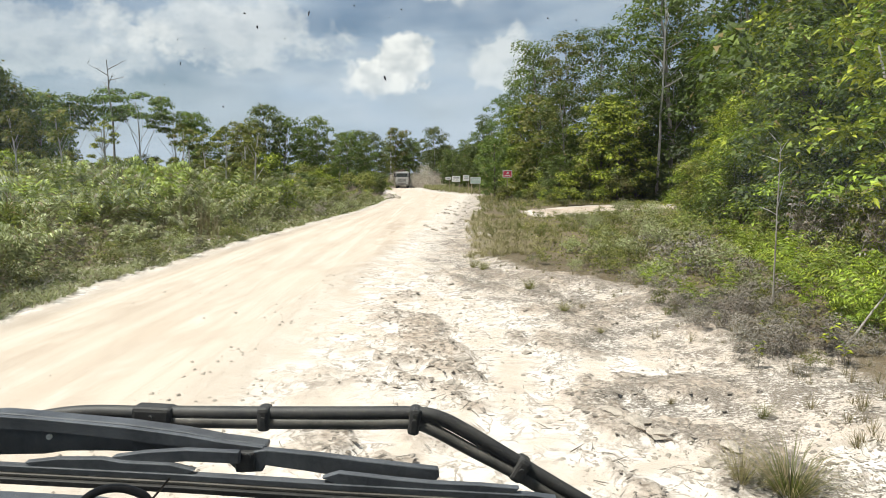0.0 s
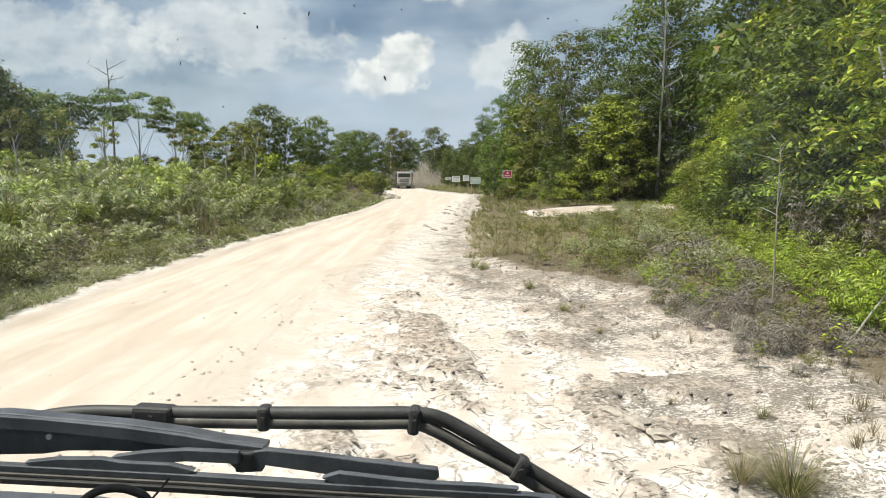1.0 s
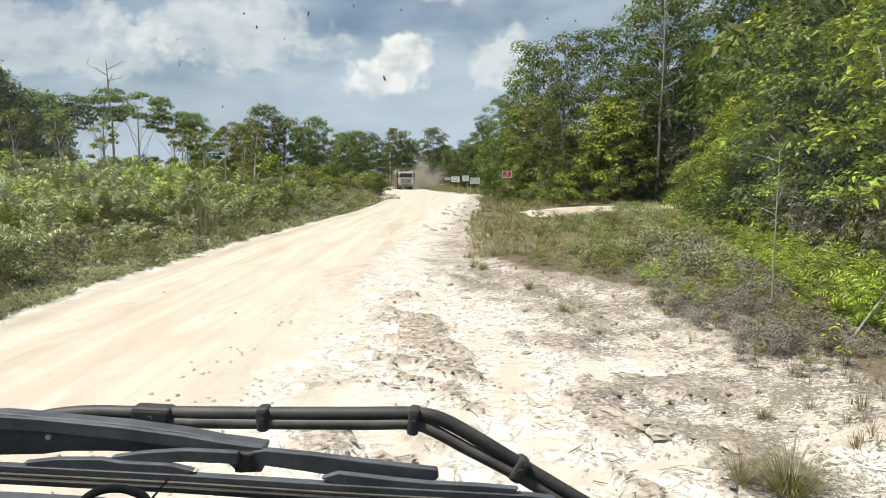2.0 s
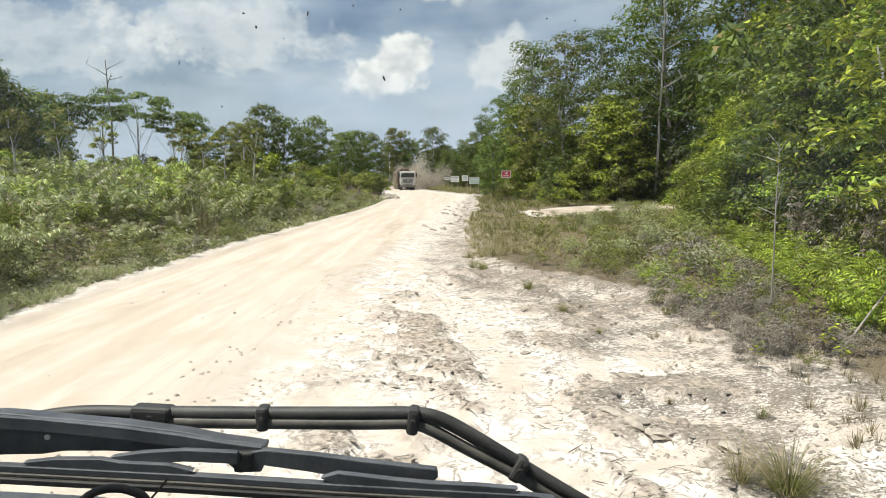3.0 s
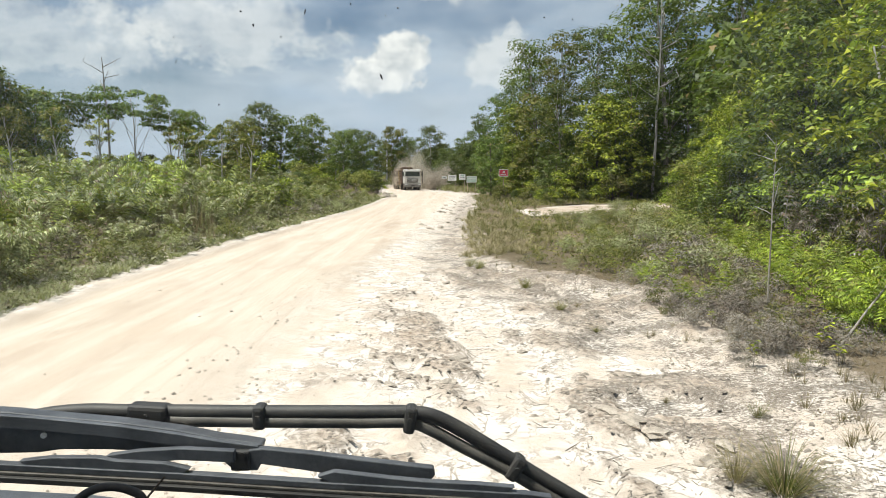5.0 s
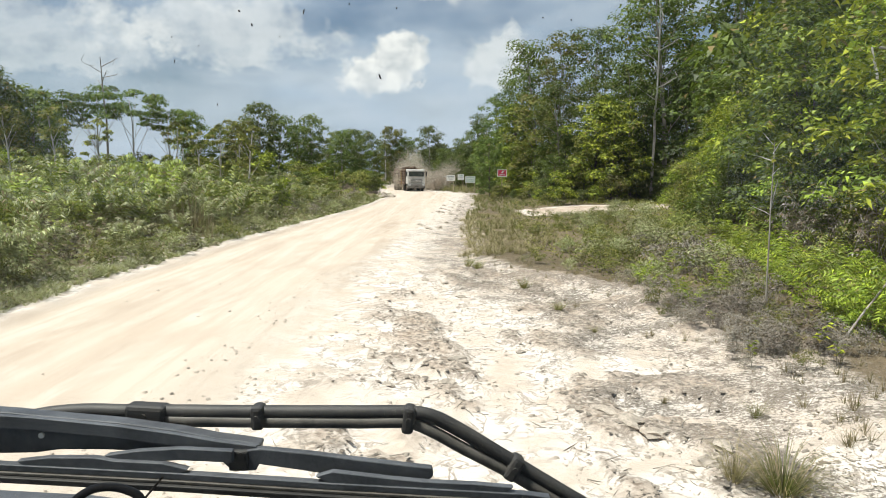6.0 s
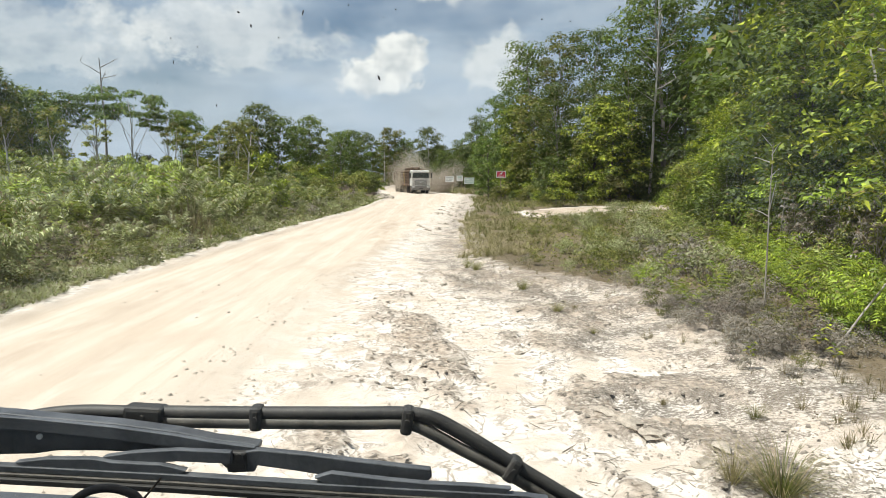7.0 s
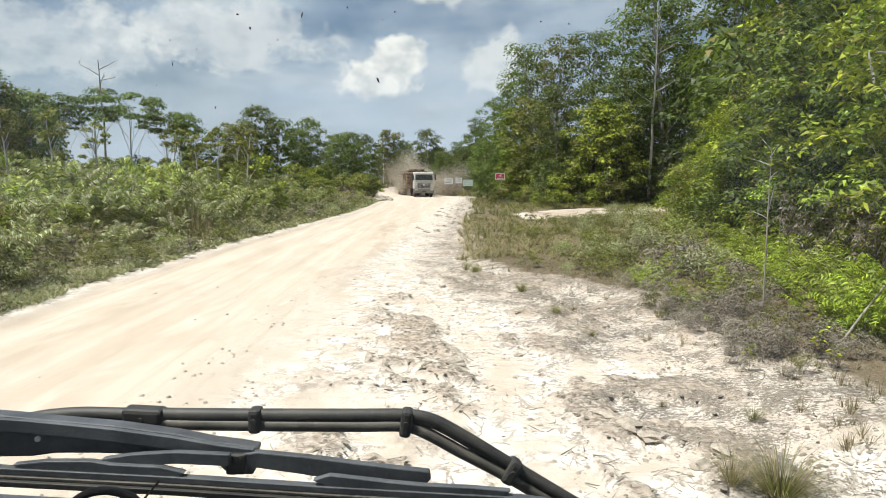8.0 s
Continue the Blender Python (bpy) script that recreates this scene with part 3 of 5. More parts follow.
def shrub(name, seed, height, radius, clumps, per, leaf, material, bark, label):
    """Several stems from the ground, with leaf tufts from foot to top."""
    rng = np.random.default_rng(seed)
    thing = tagged(new(name), label, "shrub")
    wood, crown = Heap(), Heap()
    for c in range(clumps):
        a = rng.random() * 6.283
        z = height * (0.10 + 0.88 * rng.random() ** 0.8)
        spread = radius * math.sqrt(rng.random()) * (1.05 - 0.55 * z / height)
        end = np.array([math.cos(a) * spread, math.sin(a) * spread, z])
        if c % 3 == 0:
            wood.tube(bent_line(rng, (end[0] * 0.25, end[1] * 0.25, -0.12), end, 0.03 * height, 5), np.linspace(0.007 * height + 0.006, 0.004, 5), 3)
        clump_leaves(crown, rng, end, radius * rng.uniform(0.22, 0.42), per, leaf, 0.85)
    mesh_part("stem", wood.mesh("stem", bark, True), thing)
    mesh_part("foliage", crown.mesh("foliage", material), thing)
    return thing


def frond_arrays(heap, rng, base, azimuth, length, lift, pairs, pinna, stalk=True, slim=0.30):
    """One arching fern frond with two rows of leaflets."""
    t = np.linspace(0, 1, 7)
    out = np.array([math.cos(azimuth), math.sin(azimuth), 0])
    arc = base + out * (length * 0.85 * t ** 1.1)[:, None] + np.array([0, 0, 1.0]) * (lift * np.sin(t * 2.2) * length)[:, None]
    if stalk:
        heap.tube(arc[:6:2], np.linspace(0.006, 0.002, 3), 3)
    s = np.linspace(0.24, 0.98, pairs)
    pos = np.stack([np.interp(s, t, arc[:, i]) for i in range(3)], -1)
    tang = unit(np.stack([np.gradient(pos[:, i]) for i in range(3)], -1))
    side = unit(np.cross(tang, np.array([0, 0, 1.0])))
    up = np.cross(side, tang)
    size = 1.25 * pinna * (1.04 - s) ** 0.6 * rng.uniform(0.88, 1.1, pairs)
    for k in (-1, 1):
        way = unit(side * k + tang * 0.45 - up * 0.42 + rng.normal(size=(pairs, 3)) * 0.08)
        heap.leaves(pos, way, up + rng.normal(size=(pairs, 3)) * 0.12, size, size * slim, 0.38)


def fern(name, seed, fronds, length, material, label, pairs=14, pinna=0.2):
    rng = np.random.default_rng(seed)
    heap = Heap()
    for i in range(fronds):
        a = i * 2.399 + rng.random()
        base = np.array([rng.normal() * 0.12, rng.normal() * 0.12, rng.uniform(-0.05, 0.45 * length)])
        frond_arrays(heap, rng, base, a, length * rng.uniform(0.65, 1.1), rng.uniform(0.55, 1.2), pairs, length * pinna)
    return tagged(new(name, heap.mesh(name, material)), label, "fern")


def blades(heap, rng, at, count, height, spread, width):
    a = rng.random(count) * 6.283
    lean = rng.random(count) ** 0.7 * spread
    out = np.stack([np.cos(a), np.sin(a), np.zeros(count)], -1)
    h = height * rng.uniform(0.45, 1.05, count)
    base = np.asarray(at) + out * (lean * 0.12)[:, None]
    mid = base + out * (lean * 0.45 * h / height)[:, None] + np.array([0, 0, 1.0]) * (h * 0.65)[:, None]
    tip = base + out * (lean * 1.15 * h / height)[:, None] + np.array([0, 0, 1.0]) * (h * rng.uniform(0.65, 1.0, count))[:, None]
    side = np.stack([-np.sin(a), np.cos(a), np.zeros(count)], -1) * width * 0.5
    v = np.stack([base - side, base + side, mid + side * 0.7, mid - side * 0.7, tip], axis=1).reshape(-1, 3)
    i = np.arange(count)[:, None] * 5
    low = i + np.array([0, 1, 2, 3])
    high = i + np.array([3, 2, 4, 4])
    return v, low, high


def grass_mesh(name, seed, spots, material, count, height, spread, width):
    """spots: places of the tufts. Each blade is a quad and a tip."""
    rng = np.random.default_rng(seed)
    v, f, n = [], [], 0
    for (x, y, z, s) in spots:
        c = max(5, int(count * s))
        bv, low, high = blades(None, rng, (x, y, z - 0.02), c, height * s * rng.uniform(0.7, 1.2), spread * s, width)
        v.append(bv)
        tri = np.concatenate([low[:, [0, 1, 2]], low[:, [0, 2, 3]], high[:, [0, 1, 2]]])
        f.append(tri + n)
        n += len(bv)
    return quick_mesh(name, np.concatenate(v), np.concatenate(f), material)


def put(thing, x, y, turn=0.0, size=1.0, sink=0.0, stretch=1.0):
    o = copy_thing(thing, pose(x, y, ground_z(x, y) - sink, 0, 0, turn))
    o.scale = (size, size, size * stretch)
    return o


STORE = []


def stored(thing, group=""):
    """Keeps a first plant to be copied from; it is used at its own place by the first call of place()."""
    if group:
        tagged(thing, group=group)
    STORE.append(thing)
    return thing


USED = set()


def place(thing, x, y, turn=0.0, size=1.0, sink=0.0, stretch=1.0):
    """The first time the plant itself goes there, later a copy of it."""
    if thing.name in USED:
        return put(thing, x, y, turn, size, sink, stretch)
    USED.add(thing.name)
    thing.matrix_basis = pose(x, y, ground_z(x, y) - sink, 0, 0, turn)
    thing.scale = (size, size, size * stretch)
    return thing


def build_forest():
    rng = np.random.default_rng(77)
    tall = [stored(tree("forest_tree", 100 + i, 17, 2.2, 4.0, 46, 175, 0.335, LEAF[("forest", "deep", "deep", "forest")[i]], DARK_BARK if i % 2 else BARK,
                        "tall rainforest tree with a dense dark green crown", shape="round", tuft=(0.27, 0.46)), "forest edge trees") for i in range(4)]
    airy = [stored(tree("forest_tree", 140 + i, 16, 7.0, 3.4, 30, 210, 0.28, LEAF["olive" if i else "deep"], BARK,
                        "tall slender rainforest tree with a loose airy crown", shape="round", bare=0.06, tuft=(0.24, 0.42)), "forest edge trees") for i in range(2)]
    broad = [stored(tree("understorey_tree", 180 + i, 8, 0.3, 2.7, 40, 130, 0.28, LEAF[("forest", "bright", "olive", "lime")[i]], DARK_BARK,
                         "leafy understorey tree with foliage down to the ground", shape="round", tuft=(0.24, 0.42)), "understorey trees") for i in range(4)]
    cone = stored(tree("young_forest_tree", 190, 8, 0.4, 1.9, 34, 150, 0.20, LEAF["lime"], BARK,
                       "young pointed tree with light green leaves at the forest edge", shape="cone", tuft=(0.20, 0.36)), "young forest trees")
    near = [stored(shrub("bush", 220 + i, 3.2, 1.7, 32, 130, 0.13, LEAF[("bright", "forest", "lime", "olive")[i]], DARK_BARK,
                         "dense leafy green bush at the forest edge"), "forest edge bushes") for i in range(4)]
    # skyline trees of the forest edge: x, y, height
    for i, (x, y, h) in enumerate(FOREST_TALL):
        x += 1.1 * float(step(68, 74, y))
        t = (tall + airy)[i % 6] if h > 13 else (tall[i % 4] if h > 10 else broad[i % 4])
        full = 17 if t in tall else (16 if t in airy else 8)
        place(t, x, y, i * 67.0, 0.93 * h / full)
    # sunlit young trees before the wood, behind the side track
    for i, (x, y, h) in enumerate(FOREST_FRONT):
        place(cone if h > 7 or i % 3 == 2 else broad[(0, 3, 1)[i % 3]], x, y, i * 83.0, h / 8)
    # trees behind, to close the wood
    for i in range(22):
        y = rng.uniform(14, 75)
        x = rng.uniform(15, 32) if y < 45 else rng.uniform(12 + (75 - y) * 0.25, 36)
        if side_track(np.array([x]), np.array([y]))[0] > 0.05:
            y += 7
        place(tall[i % 4], x, y, rng.uniform(0, 360), rng.uniform(0.75, 1.1) if y < 50 else rng.uniform(0.55, 0.8))
    for i in range(10):
        y = rng.uniform(80, 150)
        x = np.interp(y, [80, 110, 150, 200], [10, 5.5, 5, 20]) + rng.uniform(3, 28)
        place(tall[i % 4], x, y, rng.uniform(0, 360), rng.uniform(0.3, 0.5))
    # understorey along the far edge
    for i in range(28):
        y = rng.uniform(57, 150)
        x = np.interp(y, [57, 75, 100, 120, 150], [8.0, 7.0, 4.5, 1.5, 1.0]) + rng.uniform(0, 6)
        place(broad[i % 4 if y < 72 else 0], x, y, rng.uniform(0, 360), rng.uniform(0.45, 0.95))
    for i in range(14):
        x = rng.uniform(9, 22)
        y = 45 + 0.55 * (x - 6) + rng.uniform(6, 9)
        place(broad[i % 4], x, y, rng.uniform(0, 360), rng.uniform(0.32, 0.6))
    # near wall of tall bushes beside the road: small-leaved kinds and some with whorls of long leaves
    wall = [stored(tree("edge_bush", 260 + i, 6.6, 1.3, 2.3, 52, 34 if w else 125, 0.19 if w else 0.185, LEAF[m], DARK_BARK,
                        "tall bush with whorls of long sunlit yellow-green leaves" if w else ("tall dense small-leaved bush with dark green leaves" if m == "forest" else "tall dense small-leaved bush with sunlit green leaves"),
                        girth=0.06, shape="round", rosettes=w, tuft=(0.17, 0.33)), "tall edge bushes")
            for i, (m, w) in enumerate((("bright", False), ("lime", False), ("bright", True), ("forest", False), ("lime", True)))]
    for i, y in enumerate(np.linspace(10.0, 36.0, 15)):
        edge = np.interp(y, [9, 11.8, 17.5, 24.5, 32, 39], [8.6, 8.9, 10.0, 10.8, 12.4, 15.0])
        place(wall[(i * 2 + i // 5) % 5], edge + 1.3 + rng.normal() * 0.5, y, i * 77.0, rng.uniform(0.75, 1.15) if y < 25 else rng.uniform(0.6, 0.95))
        if i % 2 == 0:
            place(wall[(1, 3, 0)[i % 3]], edge + 4.2 + rng.normal() * 0.5, y + 0.8, i * 49.0, rng.uniform(1.2, 1.5))
    overhang = tree("broadleaf_shrub", 290, 4.9, 1.7, 1.1, 18, 20, 0.18, LEAF["bright"], BARK,
                    "slender broadleaf shrub with large sunlit leaves", girth=0.035, rosettes=True)
    place(overhang, 7.35, 10.4, 20)
    for i in range(34):
        y = rng.uniform(9, 39)
        edge = np.interp(y, [9, 11.8, 17.5, 24.5, 32, 39], [8.2, 8.4, 9.4, 10.0, 11.6, 14.0])
        x = edge + rng.random() ** 1.3 * 2.0 + 1.6 * step(17, 12, y)
        if side_track(np.array([x]), np.array([y]))[0] > 0.1:
            continue
        place(near[i % 4], x, y, rng.uniform(0, 360), rng.uniform(0.45, 1.0) if y > 15 else rng.uniform(0.35, 0.6))
    for i in range(14):
        y = rng.uniform(9, 40)
        x = np.interp(y, [9, 17, 25, 40], [11.0, 12.5, 13.5, 17]) + rng.uniform(0, 7)
        place(broad[i % 3], x, y, rng.uniform(0, 360), rng.uniform(1.0, 1.4))


FOREST_FRONT = [(5.3, 70, 5.9), (7.3, 68, 5.0), (8.9, 65, 5.2), (11.3, 61, 6.0), (12.6, 60, 5.0), (14.3, 58, 8.6), (15.6, 57, 6.0), (10.0, 63, 4.4), (16.6, 56, 5.4), (6.3, 74, 5.4)]
FOREST_TALL = [(18.3, 55, 19.2), (21.0, 50, 19.0), (19.9, 45, 17.5), (19.6, 62, 18.3), (15.57, 72, 18.1), (12.49, 75, 18.2), (10.08, 78, 17.5),
               (7.88, 82, 14.8), (6.77, 95, 13.4), (5.74, 105, 11.6), (4.86, 115, 11.0), (3.85, 150, 10.4), (15.2, 54, 11.2), (13.18, 52, 8.0),
               (8.94, 65, 9.6), (7.21, 75, 10.0), (10.74, 60, 10.5), (12.57, 55, 8.5)]


def build_left_side():
    rng = np.random.default_rng(99)
    wood = [stored(tree("roadside_tree", 300 + i, 9, 0.4, 2.9, 40, 120, 0.325, LEAF[("hazy", "forest", "olive")[i]], BARK,
                        "medium roadside tree with a rounded green crown", shape="round", tuft=(0.26, 0.44)), "roadside trees") for i in range(3)]
    thin = [stored(tree("slender_tree", 340 + i, 8, 2.6, 1.7, 16, 120, 0.26, LEAF[("olive", "hazy")[i]], PALE_BARK,
                        "slender young tree with a thin pale trunk", shape="round", bare=0.15), "slender trees") for i in range(2)]
    flat = [stored(tree("umbrella_tree", 380 + i, 8.5, 5.4, 2.5, 22, 150, 0.25, LEAF[("deep", "forest")[i]], PALE_BARK,
                        "umbrella-shaped tree with bare pale stems under a flat crown", girth=0.10, shape="flat", bare=0.05), "umbrella trees") for i in range(2)]
    low = [stored(shrub("roadside_shrub", 420 + i, 3.0, 1.8, 24, 72, 0.225, LEAF[("hazy", "olive", "bright")[i]], DARK_BARK,
                        "mid-green leafy shrub among tall ferns"), "roadside shrubs") for i in range(3)]
    for i, (x, y, h) in enumerate(LEFT_TALL):
        t = wood[i % 3] if i % 6 != 5 else thin[i % 2]
        place(t, x, y, i * 71.0, 0.93 * h / (9 if i % 6 != 5 else 8))
    for i, (x, y, h) in enumerate(((-30.6, 47, 8.3), (-32.6, 46, 9.6), (-28.6, 49, 7.2), (-34.0, 49, 10.2))):
        place(wood[(0, 1)[i % 2]], x, y, 40 + i * 97.0, h / 9)
    for x, y, h, i in ((-33.6, 62, 8.5, 0), (-31.3, 64, 9.3, 0), (-27.2, 62, 8.8, 1), (-24.6, 63, 7.4, 1)):
        place(flat[i], x, y, x * 40, h / 8.5)
    for i in range(92):
        y = rng.uniform(30, 125) if i % 3 else rng.uniform(24, 60)
        x = float(left_edge(y)) - 2.5 - rng.random() ** 1.2 * (14 + 0.25 * y)
        place(low[i % 3] if i % 9 else thin[0], x, y, rng.uniform(0, 360), (rng.uniform(0.5, 0.9) if y < 62 else rng.uniform(0.6, 1.25)) if i % 9 else 0.62)
    for i in range(22):
        y = float(rng.uniform(72, 132))
        place(low[i % 3], float(left_edge(y)) - 1.2 - rng.random() * 2.0, y, rng.uniform(0, 360), rng.uniform(0.55, 0.9))
    for i in range(56):
        x, y = rng.uniform(5.0, 19), rng.uniform(48, 62)
        if x < 8.5 and y < 64:
            place(low[i % 3], x, y, rng.uniform(0, 360), 0.3)
            continue
        place(low[i % 3], x, max(y, 43 + 0.55 * x), rng.uniform(0, 360), rng.uniform(0.30, 0.55) if i % 2 else rng.uniform(0.6, 1.0))
    # scrub round the warning sign
    for i in range(26):
        behind = i % 2
        y = rng.uniform(63.5, 70) if behind else rng.uniform(55, 60.5)
        place(low[1 + i % 2], rng.uniform(6.0, 14.0) if behind else rng.uniform(4.6, 11.5), y, rng.uniform(0, 360), rng.uniform(0.65, 0.95) if behind else rng.uniform(0.38, 0.55))
    for i in range(24):
        y = rng.uniform(85, 190)
        x = float(left_edge(min(y, 140))) - 6 - rng.random() * 45
        if -0.57 < x / y < -0.36:
            x -= 0.22 * y
        place(wood[i % 3], x, y, rng.uniform(0, 360), rng.uniform(0.55, 0.95))
    for i in range(9):
        y = rng.uniform(44, 70)
        x = -rng.uniform(0.6, 0.9) * y
        place(wood[i % 3], x, y, rng.uniform(0, 360), rng.uniform(0.55, 0.9))
    # behind the far bend
    for i in range(16):
        x, y = rng.uniform(-22, 30), rng.uniform(172, 235)
        if road_right(y) + 2 > x > left_edge(y) - 3:
            continue
        place(wood[(i + 1) % 3], x, y, rng.uniform(0, 360), rng.uniform(0.8, 1.3))


LEFT_TALL = [(-31.6, 50, 8.8), (-31.1, 52, 7.5), (-33.6, 50, 9.3), (-33.9, 60, 7.1), (-26.0, 75, 8.3), (-23.8, 75, 7.0), (-22.0, 85, 10.5), (-19.9, 85, 9.1),
             (-23.4, 80, 8.0), (-18.1, 100, 10.5), (-19.1, 95, 8.3), (-16.7, 110, 9.2), (-14.6, 115, 9.8), (-12.8, 130, 10.5), (-10.4, 150, 13.0), (-2.0, 182, 15.2),
             (-8.0, 150, 10.5), (-6.1, 190, 9.9), (0.9, 190, 11.0), (-13.3, 120, 8.4)]


def bare_tree(name, seed, height, girth, label, mat, branches=7, spread=0.25, first=0.6):
    """A dead stem with bare branches."""
    rng = np.random.default_rng(seed)
    thing = tagged(new(name), label, "tree")
    stem = bent_line(rng, (0, 0, -0.2), (0.02 * height, 0, height), 0.008 * height, 10)
    heap = Heap()
    heap.tube(stem, np.linspace(girth, girth * 0.25, 10), 7)
    mesh_part("trunk", heap.mesh("trunk", mat, True), thing)
    for b in range(branches):
        f = first + (0.97 - first) * b / branches
        at = stem[min(9, int(f * 9))] + (stem[min(9, int(f * 9) + 1)] - stem[min(9, int(f * 9))]) * ((f * 9) % 1)
        a = b * 2.4 + rng.random()
        length = height * spread * rng.uniform(0.5, 1.0)
        end = at + np.array([math.cos(a) * length, math.sin(a) * length, length * rng.uniform(0.2, 0.8)])
        h = Heap()
        line = bent_line(rng, at, end, 0.03 * length, 6)
        h.tube(line, np.linspace(girth * 0.32, girth * 0.08, 6), 5)
        for _ in range(3):
            k = rng.integers(2, 6)
            h.tube(bent_line(rng, line[k], line[k] + rng.normal(size=3) * length * 0.2 + np.array([0, 0, 0.1 * length]), 0.01, 4), np.linspace(girth * 0.13, girth * 0.04, 4), 4)
        mesh_part("branch", h.mesh("branch", mat, True), thing)
    return thing


def build_single_stems():
    place(bare_tree("dead_tree", 7, 12.2, 0.13, "tall dead tree with bare grey branches", BARK, 6, 0.17, 0.72), -29.64, 62)
    place(bare_tree("bare_trunk_tree", 12, 15.5, 0.13, "tall forest tree with a straight pale bare trunk", PALE_BARK, 9, 0.14, 0.45), 16.35, 52.4)


def sapling(x, y, height):
    """A thin pale stem with a few twigs and yellow-green leaves at the top."""
    rng = np.random.default_rng(3)
    thing = tagged(new("sapling"), "thin pale sapling with sparse yellow-green leaves in litter", "sapling")
    stem = bent_line(rng, (0, 0, -0.1), (-0.03, 0, height), 0.008, 9)
    h = Heap()
    h.tube(stem, np.linspace(0.018, 0.006, 9), 6)
    mesh_part("stem", h.mesh("stem", BARK, True), thing)
    twigs, leaves = Heap(), Heap()
    for z, dx, dz in ((0.58, -0.32, 0.18), (0.60, 0.10, 0.5), (0.80, 0.2, 0.15), (0.88, -0.22, 0.1), (0.92, 0.16, 0.22), (0.97, -0.1, 0.2)):
        at = np.array([-0.03 * z, 0, height * z])
        end = at + np.array([dx, rng.normal() * 0.1, dz])
        twigs.tube(bent_line(rng, at, end, 0.01, 4), np.linspace(0.008, 0.003, 4), 4)
        if z > 0.7:
            clump_leaves(leaves, rng, end, 0.24, 26, 0.15)
    mesh_part("twigs", twigs.mesh("twigs", PALE_BARK, True), thing)
    mesh_part("leaves", leaves.mesh("leaves", LEAF["bright"]), thing, "yellow-green leaves")
    place(thing, x, y)


def leaning_branch():
    h = Heap()
    rng = np.random.default_rng(8)
    z = ground_z(5.35, 9.0)
    h.tube(bent_line(rng, (5.35, 9.0, z - 0.05), (7.3, 9.9, z + 1.75), 0.02, 8), np.linspace(0.018, 0.010, 8), 6)
    tagged(new("fallen_branch", h.mesh("fallen_branch", BARK, True)), "bare pale branch leaning out of the ferns", "branch")
    h = Heap()
    a = np.array([7.1, 11.2, 4.0])
    h.tube(bent_line(rng, a + (0.9, 0.6, -1.4), a, 0.03, 6), np.linspace(0.03, 0.022, 6), 6)
    h.tube(bent_line(rng, a, a + (-0.05, 0.1, 0.55), 0.02, 4), np.linspace(0.022, 0.014, 4), 6)
    h.tube(bent_line(rng, a + (0, 0, 0.5), a + (1.0, 0.3, 0.45), 0.03, 5), np.linspace(0.02, 0.010, 5), 6)
    h.tube(bent_line(rng, a + (0.9, 0.6, -1.4), (9.4, 12.2, 0.2), 0.05, 8), np.linspace(0.03, 0.05, 8), 6)
    tagged(new("dead_branch", h.mesh("dead_branch", PALE_BARK, True)), "crooked bleached dead branch among green leaves", "branch")


